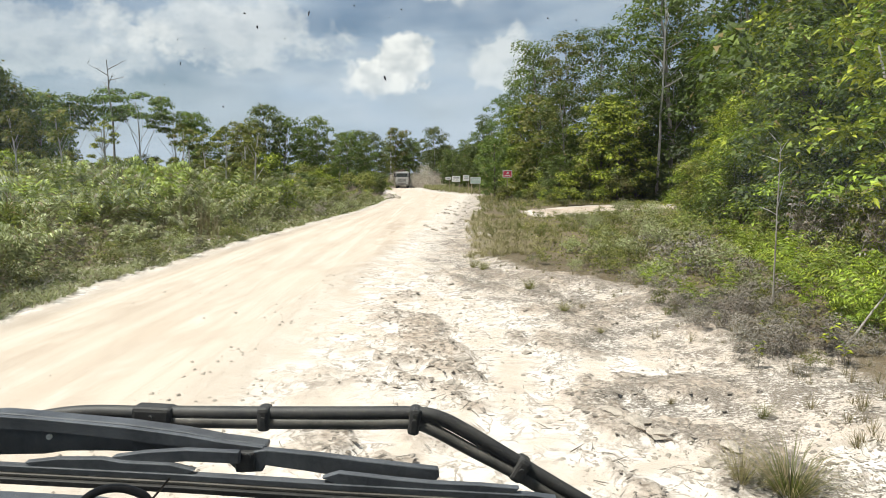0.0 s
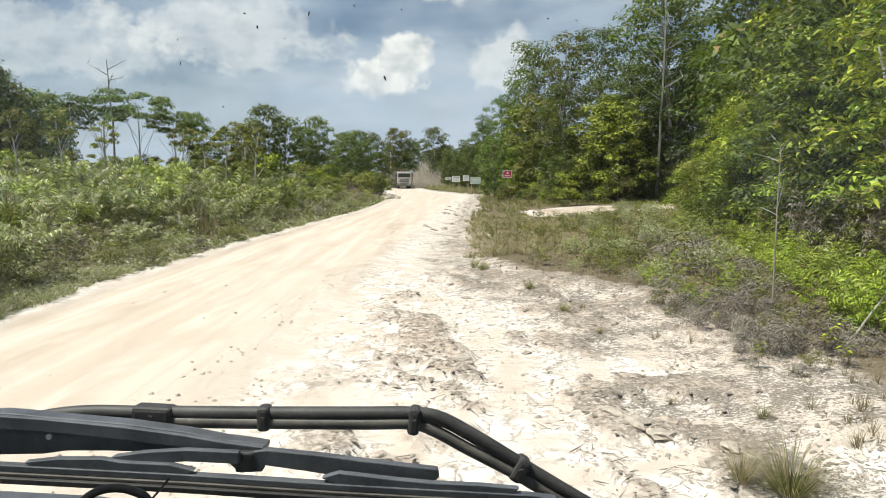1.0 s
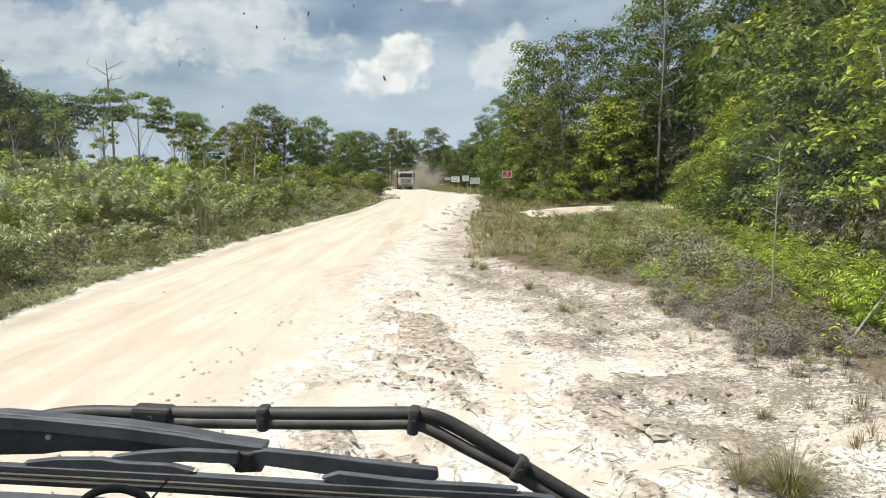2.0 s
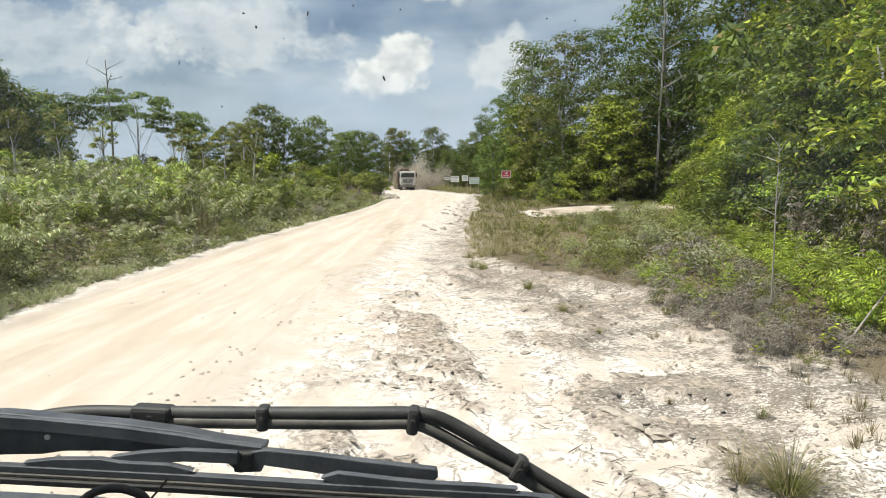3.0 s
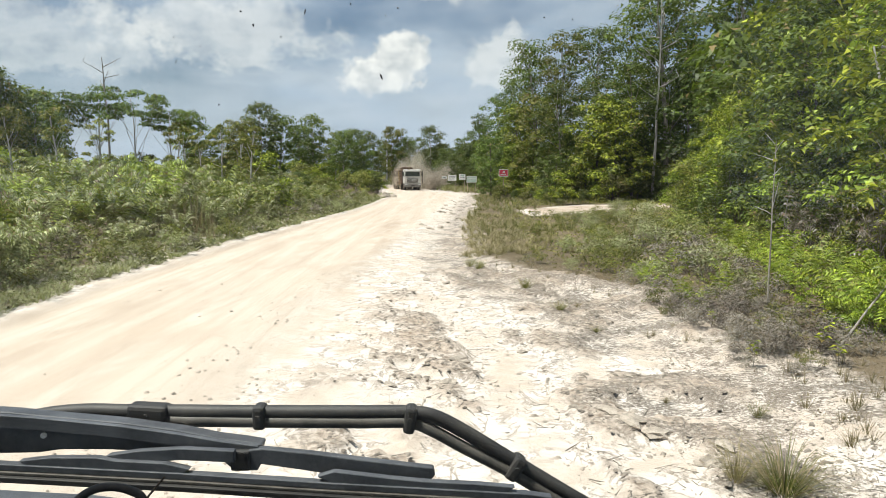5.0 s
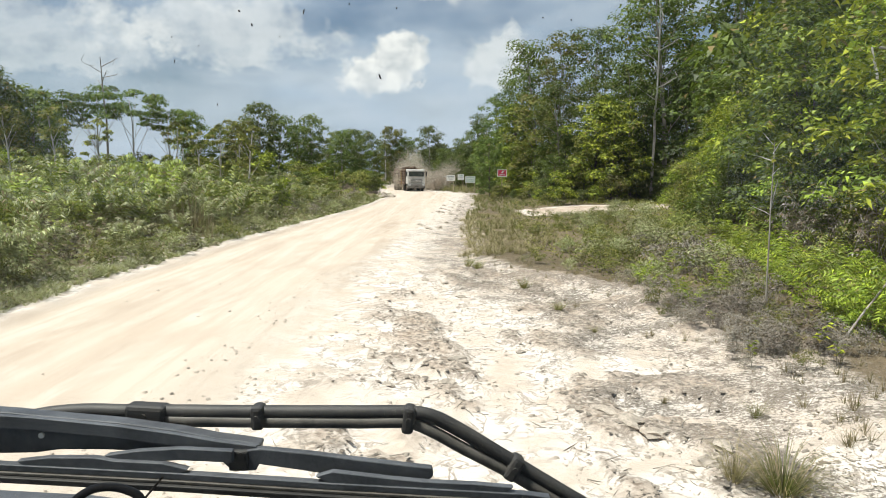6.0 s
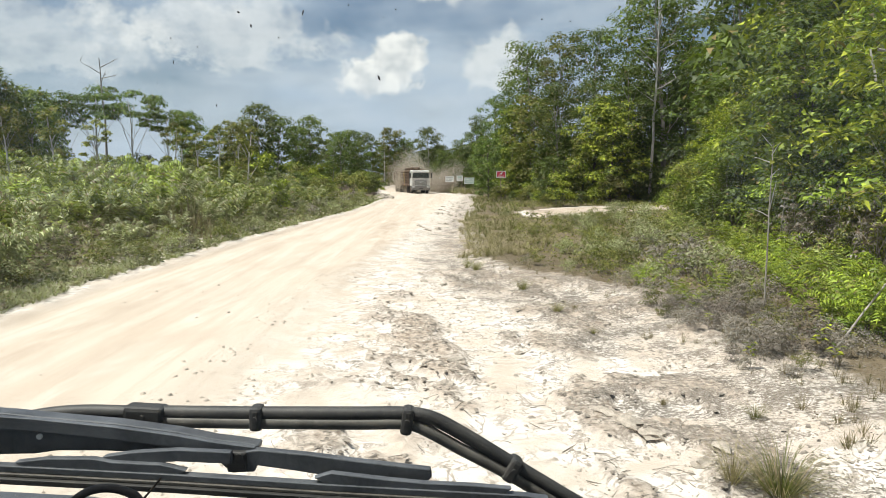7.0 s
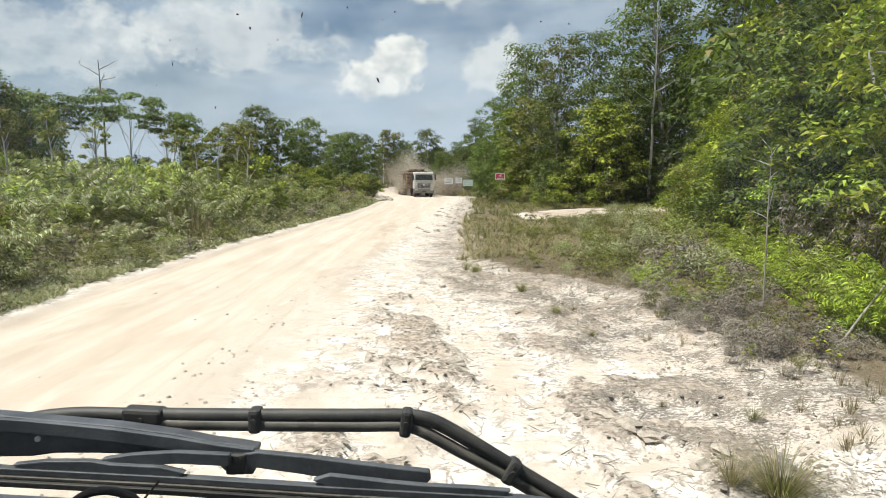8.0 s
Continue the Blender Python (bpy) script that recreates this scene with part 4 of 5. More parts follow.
def build_ferns():
    rng = np.random.default_rng(55)
    kinds = [stored(fern("fern", 500 + i, 14, 1.15, LEAF["fern" if i < 2 else "dull_fern"], "tall bracken fern on the roadside bank", 14, 0.20), "roadside ferns") for i in range(4)]
    spots = []
    for i in range(300):
        y = 8.5 + 38 * rng.random() ** 1.4
        x = float(left_edge(y)) - 1.5 - rng.random() ** 1.1 * (4 + 0.45 * y)
        spots.append((x, y))
    for i, (x, y) in enumerate(spots):
        d = float(left_edge(y)) - x
        place(kinds[2 + i % 2 if d < 3.2 and i % 5 else i % 4], x, y, rng.uniform(0, 360), min(1.3, 0.45 + 0.18 * d) * rng.uniform(0.65, 1.25), 0.0, rng.uniform(0.85, 1.25))
    far = Heap()
    for i in range(400):
        y = rng.uniform(24, 66)
        x = float(left_edge(y)) - 2.0 - rng.random() * 26
        z, tuft = ground_z(x, y), 0.55 * rng.random() ** 2
        for j in range(7):
            frond_arrays(far, rng, np.array([x, y, z + rng.uniform(0.0, 0.6) + tuft]), rng.random() * 6.283, rng.uniform(0.8, 1.3), rng.uniform(0.45, 1.1), 9, 0.27, False, 0.32)
    tagged(new("fern_field", far.mesh("fern_field", LEAF["fern"])), "field of tall bracken ferns behind the road", "ferns", kind="stuff")
    right = [stored(fern("low_fern", 540 + i, 13, 0.62, LEAF["fern"], "bright green fern under the forest edge", 10, 0.20), "forest edge ferns") for i in range(2)]
    young = [stored(fern("young_fern", 545 + i, 10, 0.80, LEAF["young_fern"], "sunlit yellow-green fern at the forest edge", 10, 0.19), "sunlit ferns") for i in range(2)]
    for i in range(54):
        y = 9.3 + 11 * rng.random() ** 1.4
        x = np.interp(y, [9, 12, 16, 20], [5.9, 6.2, 7.0, 8.2]) + rng.random() * 1.4
        place(young[i % 2], x, y, rng.uniform(0, 360), rng.uniform(0.65, 1.15), 0, 0.95)
    for i in range(22):
        y = rng.uniform(11.5, 19)
        place(young[i % 2], rng.uniform(4.0, 6.6) + 0.12 * (y - 12), y, rng.uniform(0, 360), rng.uniform(0.4, 0.7))
    for i in range(45):
        y = rng.uniform(8.5, 30)
        edge = np.interp(y, [8.5, 11, 14, 20, 30], [6.0, 6.4, 6.4, 7.2, 9.4])
        place(right[i % 2], edge + rng.random() * 2.6, y, rng.uniform(0, 360), rng.uniform(0.6, 1.1))
    dead = stored(fern("dead_fern", 549, 12, 0.8, LEAF["dead"], "withered grey fern hanging under the bushes", 8, 0.16), "withered ferns")
    for i in range(14):
        y = 9.6 + 9 * rng.random()
        x = np.interp(y, [9, 12, 16, 20], [7.6, 7.9, 8.6, 9.4]) + rng.random() * 1.6
        place(dead, x, y, rng.uniform(0, 360), rng.uniform(0.8, 1.4), 0, 1.3)
    # low heath and dead twigs between the sand and the forest
    heath = [stored(shrub("heath_shrub", 560 + i, 0.62, 0.6, 20, 48, 0.055, LEAF[("dead", "olive", "dull_fern")[i]], BARK,
                          ("dry grey heath shrub on sandy litter", "low olive green shrub on sandy soil", "low dusty green shrub on sandy soil")[i]), "low shrubs") for i in range(3)]
    for i in range(105):
        y = 9.0 + 32 * rng.random() ** 1.3
        lo = np.interp(y, [9, 12, 14, 18, 30, 41], [4.2, 3.9, 3.4, 2.4, 3.2, 3.4])
        hi = np.interp(y, [9, 12, 18, 30, 41], [6.0, 6.0, 6.8, 10.0, 12.0])
        x = lo + (hi - lo) * rng.random()
        if side_track(np.array([x]), np.array([y]))[0] > 0.2:
            continue
        into = (x - lo) / (hi - lo)
        place(heath[0 if rng.random() < (0.85 if y < 14 else 0.42) and y < 20 else rng.integers(1, 3)], x, y, rng.uniform(0, 360), rng.uniform(0.3, 0.6) + (0.35 if y < 14 else 0.7) * into)
    for i in range(46):
        y = 7.8 + 5.0 * rng.random()
        place(heath[0 if i % 6 else 1], 3.7 + 1.9 * rng.random() + 0.10 * abs(y - 9.5), y, rng.uniform(0, 360), rng.uniform(0.25, 0.6))
    # shrubs low along the left road edge
    for i in range(100):
        y = 9.5 + 60 * rng.random() ** 1.6
        x = float(left_edge(y)) - 0.45 - rng.random() * 2.4
        place(heath[rng.integers(0, 3)], x, y, rng.uniform(0, 360), rng.uniform(0.5, 1.1))


def build_grass():
    rng = np.random.default_rng(44)
    # the large tuft and the small ones that stand alone on the sand
    for i, (x, y, s) in enumerate(((2.78, 5.22, 1.0), (2.42, 5.30, 0.62), (1.92, 14.9, 1.05), (2.22, 12.3, 0.8), (2.62, 12.7, 0.5), (2.5, 10.6, 0.4), (3.35, 6.9, 0.55),
                                   (2.55, 7.4, 0.3), (1.05, 17.6, 1.0), (0.85, 18.6, 0.9))):
        count = 430 if i == 0 else 170
        me = grass_mesh("grass_tuft", 600 + i, [(0, 0, 0, 1.0)], LEAF["straw" if i % 3 == 1 else "grass"], count, 0.36, 0.50, 0.0045)
        o = tagged(new("grass_tuft", me), "tuft of half-dry grass growing out of pale sand", "grass tuft", "lone grass tufts")
        place(o, x, y, 0, s * (1.45 if i < 2 else 1.1))

    def strip(name, n, pick, mat, count, height, spread, width, label, seed):
        spots = []
        while len(spots) < n:
            x, y = pick()
            if side_track(np.array([x]), np.array([y]))[0] > 0.25:
                continue
            low = 0.4 if side_track(np.array([x]), np.array([y + 6.0]))[0] > 0.05 else 1.0
            spots.append((x, y, ground_z(x, y), low * rng.uniform(0.55, 1.25)))
        tagged(new(name, grass_mesh(name, seed, spots, mat, count, height, spread, width)), label, "grass", kind="stuff")

    def right_edge():
        y = 6.0 + 60 * rng.random() ** 1.5
        bunch = 0.5 * math.sin(y * 1.7) + 0.4 * math.sin(y * 4.1)
        return float(verge_right(y)) + 0.6 + 0.6 * bunch + rng.random() ** 1.4 * (1.0 + min(7, 0.12 * y)), y

    def right_field():
        y = rng.uniform(24, 75)
        return float(verge_right(y)) + 0.3 + rng.random() * np.interp(y, [24, 40, 60, 75], [6, 9, 8, 5]), y

    def left_strip():
        y = 8 + 75 * rng.random() ** 1.7
        return float(left_edge(y)) - 0.05 - rng.random() ** 1.3 * 1.5, y

    def near_left():
        y = rng.uniform(8.6, 17)
        return float(left_edge(y)) - 0.1 - rng.random() ** 1.2 * 1.9, y

    def bank():
        y = rng.uniform(88, 140)
        return float(verge_right(y)) + rng.random() ** 1.4 * 6, y

    def golden():
        y = rng.uniform(20, 39)
        return float(verge_right(y)) + 0.2 + rng.random() ** 1.2 * np.interp(y, [20, 26, 39], [2.2, 3.5, 4.5]), y

    strip("dusty_grass", 330, near_left, LEAF["dull_fern"], 34, 0.30, 0.42, 0.006, "dusty half-dry grass leaning over the road edge", 706)

    def reeds():
        y = 25.5 + rng.normal() * 1.3
        return -9.2 + rng.normal() * 0.7, y

    strip("dry_reeds", 46, reeds, LEAF["straw"], 16, 1.55, 0.40, 0.014, "stand of tall dry straw-coloured stalks among ferns", 707)
    strip("golden_grass", 760, golden, LEAF["straw"], 30, 0.28, 0.46, 0.009, "golden half-dry grass on the corner of the side track", 705)
    strip("dry_grass", 420, right_edge, LEAF["straw"], 22, 0.20, 0.26, 0.005, "thin dry straw-coloured grass at the edge of the sand", 701)
    strip("green_grass", 640, right_field, LEAF["grass"], 34, 0.45, 0.42, 0.013, "knee-high olive grass beside the road", 702)
    strip("roadside_grass", 1000, left_strip, LEAF["dull_fern"], 26, 0.22, 0.40, 0.008, "low tangled grass along the road edge", 703)
    strip("bank_grass", 420, bank, LEAF["grass"], 26, 0.75, 0.6, 0.030, "tall grass on the bank inside the bend", 704)


def ground_cover(name, n, pick, material, label, size=0.10, top=0.45):
    """A tangle of small leaves close over the soil."""
    rng = np.random.default_rng(n)
    x, y = pick(rng, n)
    z = land(x, y) + top * rng.random(n) ** 1.6 * np.clip((left_edge(y) - x) / 1.5, 0.15, 1.0) if x.mean() < 0 else land(x, y) + top * rng.random(n) ** 1.6
    h = Heap()
    way = rng.normal(size=(n, 3)) * np.array([1, 1, 0.6])
    s = size * rng.uniform(0.5, 1.4, n) * (0.6 + 0.02 * y)
    h.slim_leaves(np.stack([x, y, z], -1), way, np.array([0, 0, 1.0]) + rng.normal(size=(n, 3)) * 0.5, s, s * 0.55)
    tagged(new(name, h.mesh(name, material)), label, "ground cover", kind="stuff")


def build_ground_cover():
    def left(rng, n):
        y = 8.5 + 55 * rng.random(n) ** 1.6
        return left_edge(y) - 0.15 - rng.random(n) ** 1.5 * (5 + 0.35 * y), y

    def right(rng, n):
        y = 9.0 + 46 * rng.random(n) ** 1.4
        lo = np.interp(y, [9, 12, 14, 18, 30, 41, 55], [5.6, 4.8, 4.0, 2.6, 3.2, 4.0, 5.0])
        x = lo + rng.random(n) ** 0.8 * (3 + 0.22 * y)
        keep = side_track(x, y) > 0.1
        return np.where(keep, x + 8, x), np.where(keep, y + 9, y)

    ground_cover("creeping_plants", 52000, left, LEAF["dull_fern"], "dusty tangled creeping plants covering the bank", 0.13, 0.55)
    ground_cover("low_herbs", 36000, right, LEAF["olive"], "low olive herbs covering the soil below the forest", 0.075, 0.28)


def seedling(x, y, height, count, leaf):
    rng = np.random.default_rng(int(x * 100))
    thing = tagged(new("seedling"), "young seedling with bright yellow-green leaves", "seedling", "seedlings in the litter")
    h, f = Heap(), Heap()
    h.tube(bent_line(rng, (0, 0, -0.05), (0.03, 0, height), 0.01, 5), np.linspace(0.006, 0.003, 5), 4)
    for i in range(count):
        a, z = i * 2.4, height * (0.45 + 0.55 * i / count)
        f.leaves([[0, 0, z]], [[math.cos(a), math.sin(a), 0.35]], [[0, 0, 1.0]], leaf * rng.uniform(0.7, 1.2), leaf * 0.36, 0.3)
    mesh_part("stem", h.mesh("stem", BARK, True), thing)
    mesh_part("leaves", f.mesh("leaves", LEAF["bright"]), thing)
    place(thing, x, y, x * 90)


def build_seedlings():
    for x, y, hgt, c, leaf in ((5.05, 8.75, 0.42, 13, 0.15), (4.95, 8.2, 0.30, 9, 0.15), (3.95, 8.35, 0.36, 11, 0.12), (5.5, 9.3, 0.4, 12, 0.14), (4.6, 9.6, 0.35, 11, 0.11),
                               (6.3, 9.0, 0.5, 14, 0.16), (4.2, 10.3, 0.28, 10, 0.10), (5.9, 10.2, 0.5, 14, 0.14)):
        seedling(x, y, hgt, c, leaf)


def clustered(x, y):
    """Where loose litter has gathered."""
    return fbm(np.asarray(x) * 1.1, np.asarray(y) * 0.75, 61, 4)


def build_litter():
    """Stones of hardened sand, sticks and clods."""
    rng = np.random.default_rng(31)

    def stone(seed, r):
        bm = bmesh.new()
        bmesh.ops.create_icosphere(bm, subdivisions=2, radius=1.0)
        for v in bm.verts:
            n = 0.75 + 0.5 * noise.noise(v.co * 1.4 + Vector((seed * 3.7, 0, 0)))
            v.co = Vector((v.co.x * 1.25 * n, v.co.y * 0.9 * n, v.co.z * 0.42 * n)) * r
        me = bpy.data.meshes.new("clod")
        bm.to_mesh(me)
        bm.free()
        me.materials.append(STONE)
        return me

    kinds = [stone(i, 0.16) for i in range(4)]
    for i, (x, y, s) in enumerate(((0.30, 8.9, 1.0), (0.12, 8.1, 0.9), (1.95, 6.6, 1.1), (2.1, 6.35, 0.9), (2.35, 5.75, 0.75), (2.6, 5.95, 0.8), (1.75, 6.9, 0.8), (0.0, 10.6, 0.6),
                                   (0.2, 15.8, 0.9), (-0.3, 16.3, 0.8), (0.5, 14.0, 0.7), (1.2, 9.6, 0.6), (-0.9, 9.3, 0.8), (-0.6, 8.0, 0.6))):
        o = new("clod", kinds[i % 4])
        tagged(o, "weathered clod of hardened grey-brown sand", "clod", "clods on the verge")
        o.matrix_basis = pose(x, y, ground_z(x, y) + 0.01, 0, 0, i * 53)
        o.scale = (s, s, s)
    for i in range(12):
        x, y, s = -5.3 + rng.normal() * 0.7, 71 + rng.normal() * 3.0, rng.uniform(1.2, 2.6)
        o = tagged(new("rock", kinds[i % 4]), "pale broken rock at the road edge", "rock", "rocks at the bend")
        o.matrix_basis = pose(x, y, ground_z(x, y) + 0.05, 0, 0, i * 67)
        o.scale = (s, s, s * 1.6)
    for i in range(44):
        y = 30 + 34 * rng.random()
        x, s = float(verge_right(y)) - 0.2 - rng.random() ** 1.5 * 1.8, rng.uniform(0.4, 1.3)
        o = tagged(new("rubble_stone", kinds[i % 4]), "pale broken stone on the crumbled road edge", "stone", "rubble on the verge")
        o.matrix_basis = pose(x, y, ground_z(x, y) + 0.01, 0, 0, i * 41)
        o.scale = (s, s, s * 1.2)
    h = Heap()
    base = np.array([[-1, -1, 0], [1, -1, 0], [1, 1, 0], [-1, 1, 0], [-0.6, -0.5, 1], [0.6, -0.6, 1], [0.5, 0.6, 1], [-0.6, 0.6, 1]], float)
    quads = np.array([[0, 1, 5, 4], [1, 2, 6, 5], [2, 3, 7, 6], [3, 0, 4, 7], [4, 5, 6, 7]])
    for i in range(7000):
        y = 4.6 + 26 * rng.random() ** 1.7
        x = rng.uniform(float(left_edge(y)) if i % 18 == 0 else float(road_right(y)) - 0.5, float(verge_right(y)) + 0.8)
        if i % 18 and clustered(x, y) < 0.5 + 0.1 * rng.normal():
            continue
        s = 0.008 + 0.022 * rng.random() ** 3
        a = rng.random() * 6.283
        rot = np.array([[math.cos(a), -math.sin(a), 0], [math.sin(a), math.cos(a), 0], [0, 0, 0.8]])
        h.add((base * rng.uniform(0.6, 1.3, (8, 3))) @ rot.T * s + np.array([x, y, ground_z(x, y) - 0.003]), quads)
    tagged(new("gravel", h.mesh("gravel", STONE)), "small crumbs of hardened sand scattered on the verge", "gravel", kind="stuff")
    h = Heap()
    n = 26000
    y = 4.8 + 17 * rng.random(n) ** 1.5
    x = road_right(y) - 0.4 + rng.random(n) * (verge_right(y) + 0.9 - road_right(y))
    keep = (crust_at(x, y) + 0.55 * step(verge_right(y) - 1.6, verge_right(y), x)) * rng.random(n) > 0.42
    for px, py, pz in zip(x[keep], y[keep], land(x[keep], y[keep])):
        a, r = rng.random() * 6.283, 0.012 + 0.038 * rng.random() ** 2.5
        rot = np.array([[math.cos(a), -0.5 * math.sin(a), 0], [math.sin(a), 0.5 * math.cos(a), 0], [0.1, 0, 0.30]])
        h.add((base * rng.uniform(0.5, 1.4, (8, 3))) @ rot.T * r + np.array([px, py, pz - 0.001]), quads)
    tagged(new("crust_flakes", h.mesh("crust_flakes", FLAKE)), "broken brown flakes of dried crust strewn over pale sand", "crust flakes", kind="stuff")
    h = Heap()
    for i in range(3000):
        y = 4.7 + 14 * rng.random() ** 1.6
        x = float(road_right(y)) + 1.2 + rng.random() ** 0.7 * (float(verge_right(y)) + 1.9 - float(road_right(y)))
        if clustered(x, y) < 0.48 + 0.08 * rng.normal():
            continue
        a, ln = rng.random() * 6.283, 0.05 + 0.22 * rng.random() ** 2.5
        z = ground_z(x, y)
        d = np.array([math.cos(a), math.sin(a), rng.normal() * 0.12])
        h.tube(bent_line(rng, np.array([x, y, z + 0.004]), np.array([x, y, z + 0.012]) + d * ln, 0.008, 4), np.linspace(0.005, 0.0025, 4) * rng.uniform(0.6, 1.3), 4)
    tagged(new("dead_twigs", h.mesh("dead_twigs", BARK)), "dead twigs and roots strewn over pale sand", "twigs", kind="stuff")
    h = Heap()
    n = 20000
    y = 5.0 + 17 * rng.random(n) ** 1.4
    x = verge_right(y) - 1.6 + rng.random(n) ** 0.75 * 4.4
    keep = clustered(x, y) + 0.10 * (x - verge_right(y)) > 0.52 + 0.08 * rng.normal(size=n)
    x, y = x[keep], y[keep]
    n = len(x)
    z = land(x, y)
    way = rng.normal(size=(n, 3)) * np.array([1, 1, 0.25])
    size = rng.uniform(0.012, 0.045, n)
    h.leaves(np.stack([x, y, z + 0.008], -1), way, np.array([0, 0, 1.0]) + rng.normal(size=(n, 3)) * 0.4, size, size * 0.4)
    tagged(new("leaf_litter", h.mesh("leaf_litter", LEAF["dead"])), "dry grey-brown fallen leaves under the forest edge", "leaf litter", kind="stuff")

# ---------------------------------------------------------------- signs and pole


def sign_board(name, x, y, width, z0, z1, board, frame_mat, posts, label, lines, emblem=None):
    """A board on posts, facing the road, with bars where the writing cannot be read."""
    base = ground_z(x, y)
    thing = tagged(new(name), label, "sign")
    thing.location = (x, y, base)
    z0, z1 = z0 - base, z1 - base
    part("board", box(-width / 2, width / 2, -0.012, 0.012, z0, z1, 0.006), board, thing)
    for px in posts:
        part("post", box(px - 0.035, px + 0.035, 0.014, 0.084, -0.4, z1 - 0.04, 0.008), POST_WOOD, thing, "weathered wooden post")
    if frame_mat:
        t = 0.05
        for a in (box(-width / 2 - 0.01, width / 2 + 0.01, -0.022, -0.014, z1 - t, z1 + 0.01), box(-width / 2 - 0.01, width / 2 + 0.01, -0.022, -0.014, z0 - 0.01, z0 + t),
                  box(-width / 2 - 0.01, -width / 2 + t, -0.022, -0.014, z0 + t, z1 - t), box(width / 2 - t, width / 2 + 0.01, -0.022, -0.014, z0 + t, z1 - t)):
            part("border", a, frame_mat, thing)
    for (x0, x1, f0, f1, m) in lines:
        part("writing", box(x0 * width / 2, x1 * width / 2, -0.019, -0.013, z0 + (z1 - z0) * f0, z0 + (z1 - z0) * f1), m, thing)
    if emblem:
        part("emblem", prism([(p * width / 2, z0 + (z1 - z0) * q) for p, q in emblem], -0.021, -0.013), SIGN_WHITE, thing, "plain white emblem shape")
    return thing


def build_signs():
    sign_board("notice_board", 1.667, 88, 1.08, 1.58, 2.31, SIGN_WHITE, None, (0.40,), "white notice board on a wooden post in grass",
               [(-0.8, 0.8, 0.72, 0.80, SIGN_INK), (-0.7, 0.7, 0.50, 0.56, SIGN_INK), (-0.75, 0.6, 0.28, 0.34, SIGN_INK)])
    sign_board("notice_board", 2.904, 86, 0.80, 1.72, 2.42, SIGN_WHITE, None, (0.28,), "small white notice board with a green field",
               [(-0.6, 0.6, 0.62, 0.84, SIGN_GREEN), (-0.7, 0.7, 0.34, 0.42, SIGN_INK)])
    sign_board("information_board", 3.98, 84, 1.22, 1.42, 2.17, SIGN_GREEN, SIGN_WHITE, (-0.5, 0.5), "wide pale green information board on two posts",
               [(-0.8, 0.8, 0.62, 0.72, SIGN_WHITE), (-0.7, 0.7, 0.36, 0.44, SIGN_WHITE)])
    sign_board("far_notice_board", 0.80, 105, 0.85, 1.72, 2.12, SIGN_WHITE, None, (0.2,), "small white board far down the road", [(-0.6, 0.6, 0.4, 0.6, SIGN_INK)])
    sign_board("warning_sign", 5.82, 62, 0.84, 2.24, 2.86, SIGN_RED, SIGN_WHITE, (0.0,), "red warning sign with a white border on a post",
               [(-0.6, 0.6, 0.20, 0.30, SIGN_WHITE)], [(-0.35, 0.45), (0.0, 0.75), (0.4, 0.82), (0.2, 0.6), (0.35, 0.42), (0.0, 0.55)])
    pole = tagged(new("utility_pole"), "slim pale concrete utility pole above the trees", "pole")
    pole.location = (-11.4, 150, ground_z(-11.4, 150))
    part("shaft", cylinder((0, 0, 5.4), (0, 0, 1), 0.19, 12.0, 14, r2=0.11), CONCRETE, pole)
    part("crossarm", box(-0.55, 0.55, -0.16, -0.06, 10.6, 10.72, 0.01), POST_WOOD, pole)


# ---------------------------------------------------------------- log truck


def wheel(parent, x, y, radius, width):
    w = part("wheel", cylinder((0, 0, 0), (1, 0, 0), radius, width, 28, 0.05), BLACK_RUBBER, parent, "dusty black truck tyre")
    w.location = (x, y, radius)
    side = -1 if x < 0 else 1
    part("rim", cylinder((side * (width / 2 + 0.004), 0, 0), (1, 0, 0), radius * 0.55, 0.03, 20, 0.01), RUSTY, w)
    part("hub", cylinder((side * (width / 2 + 0.03), 0, 0), (1, 0, 0), radius * 0.2, 0.08, 12, 0.01), DARK_PLASTIC, w)
    return w


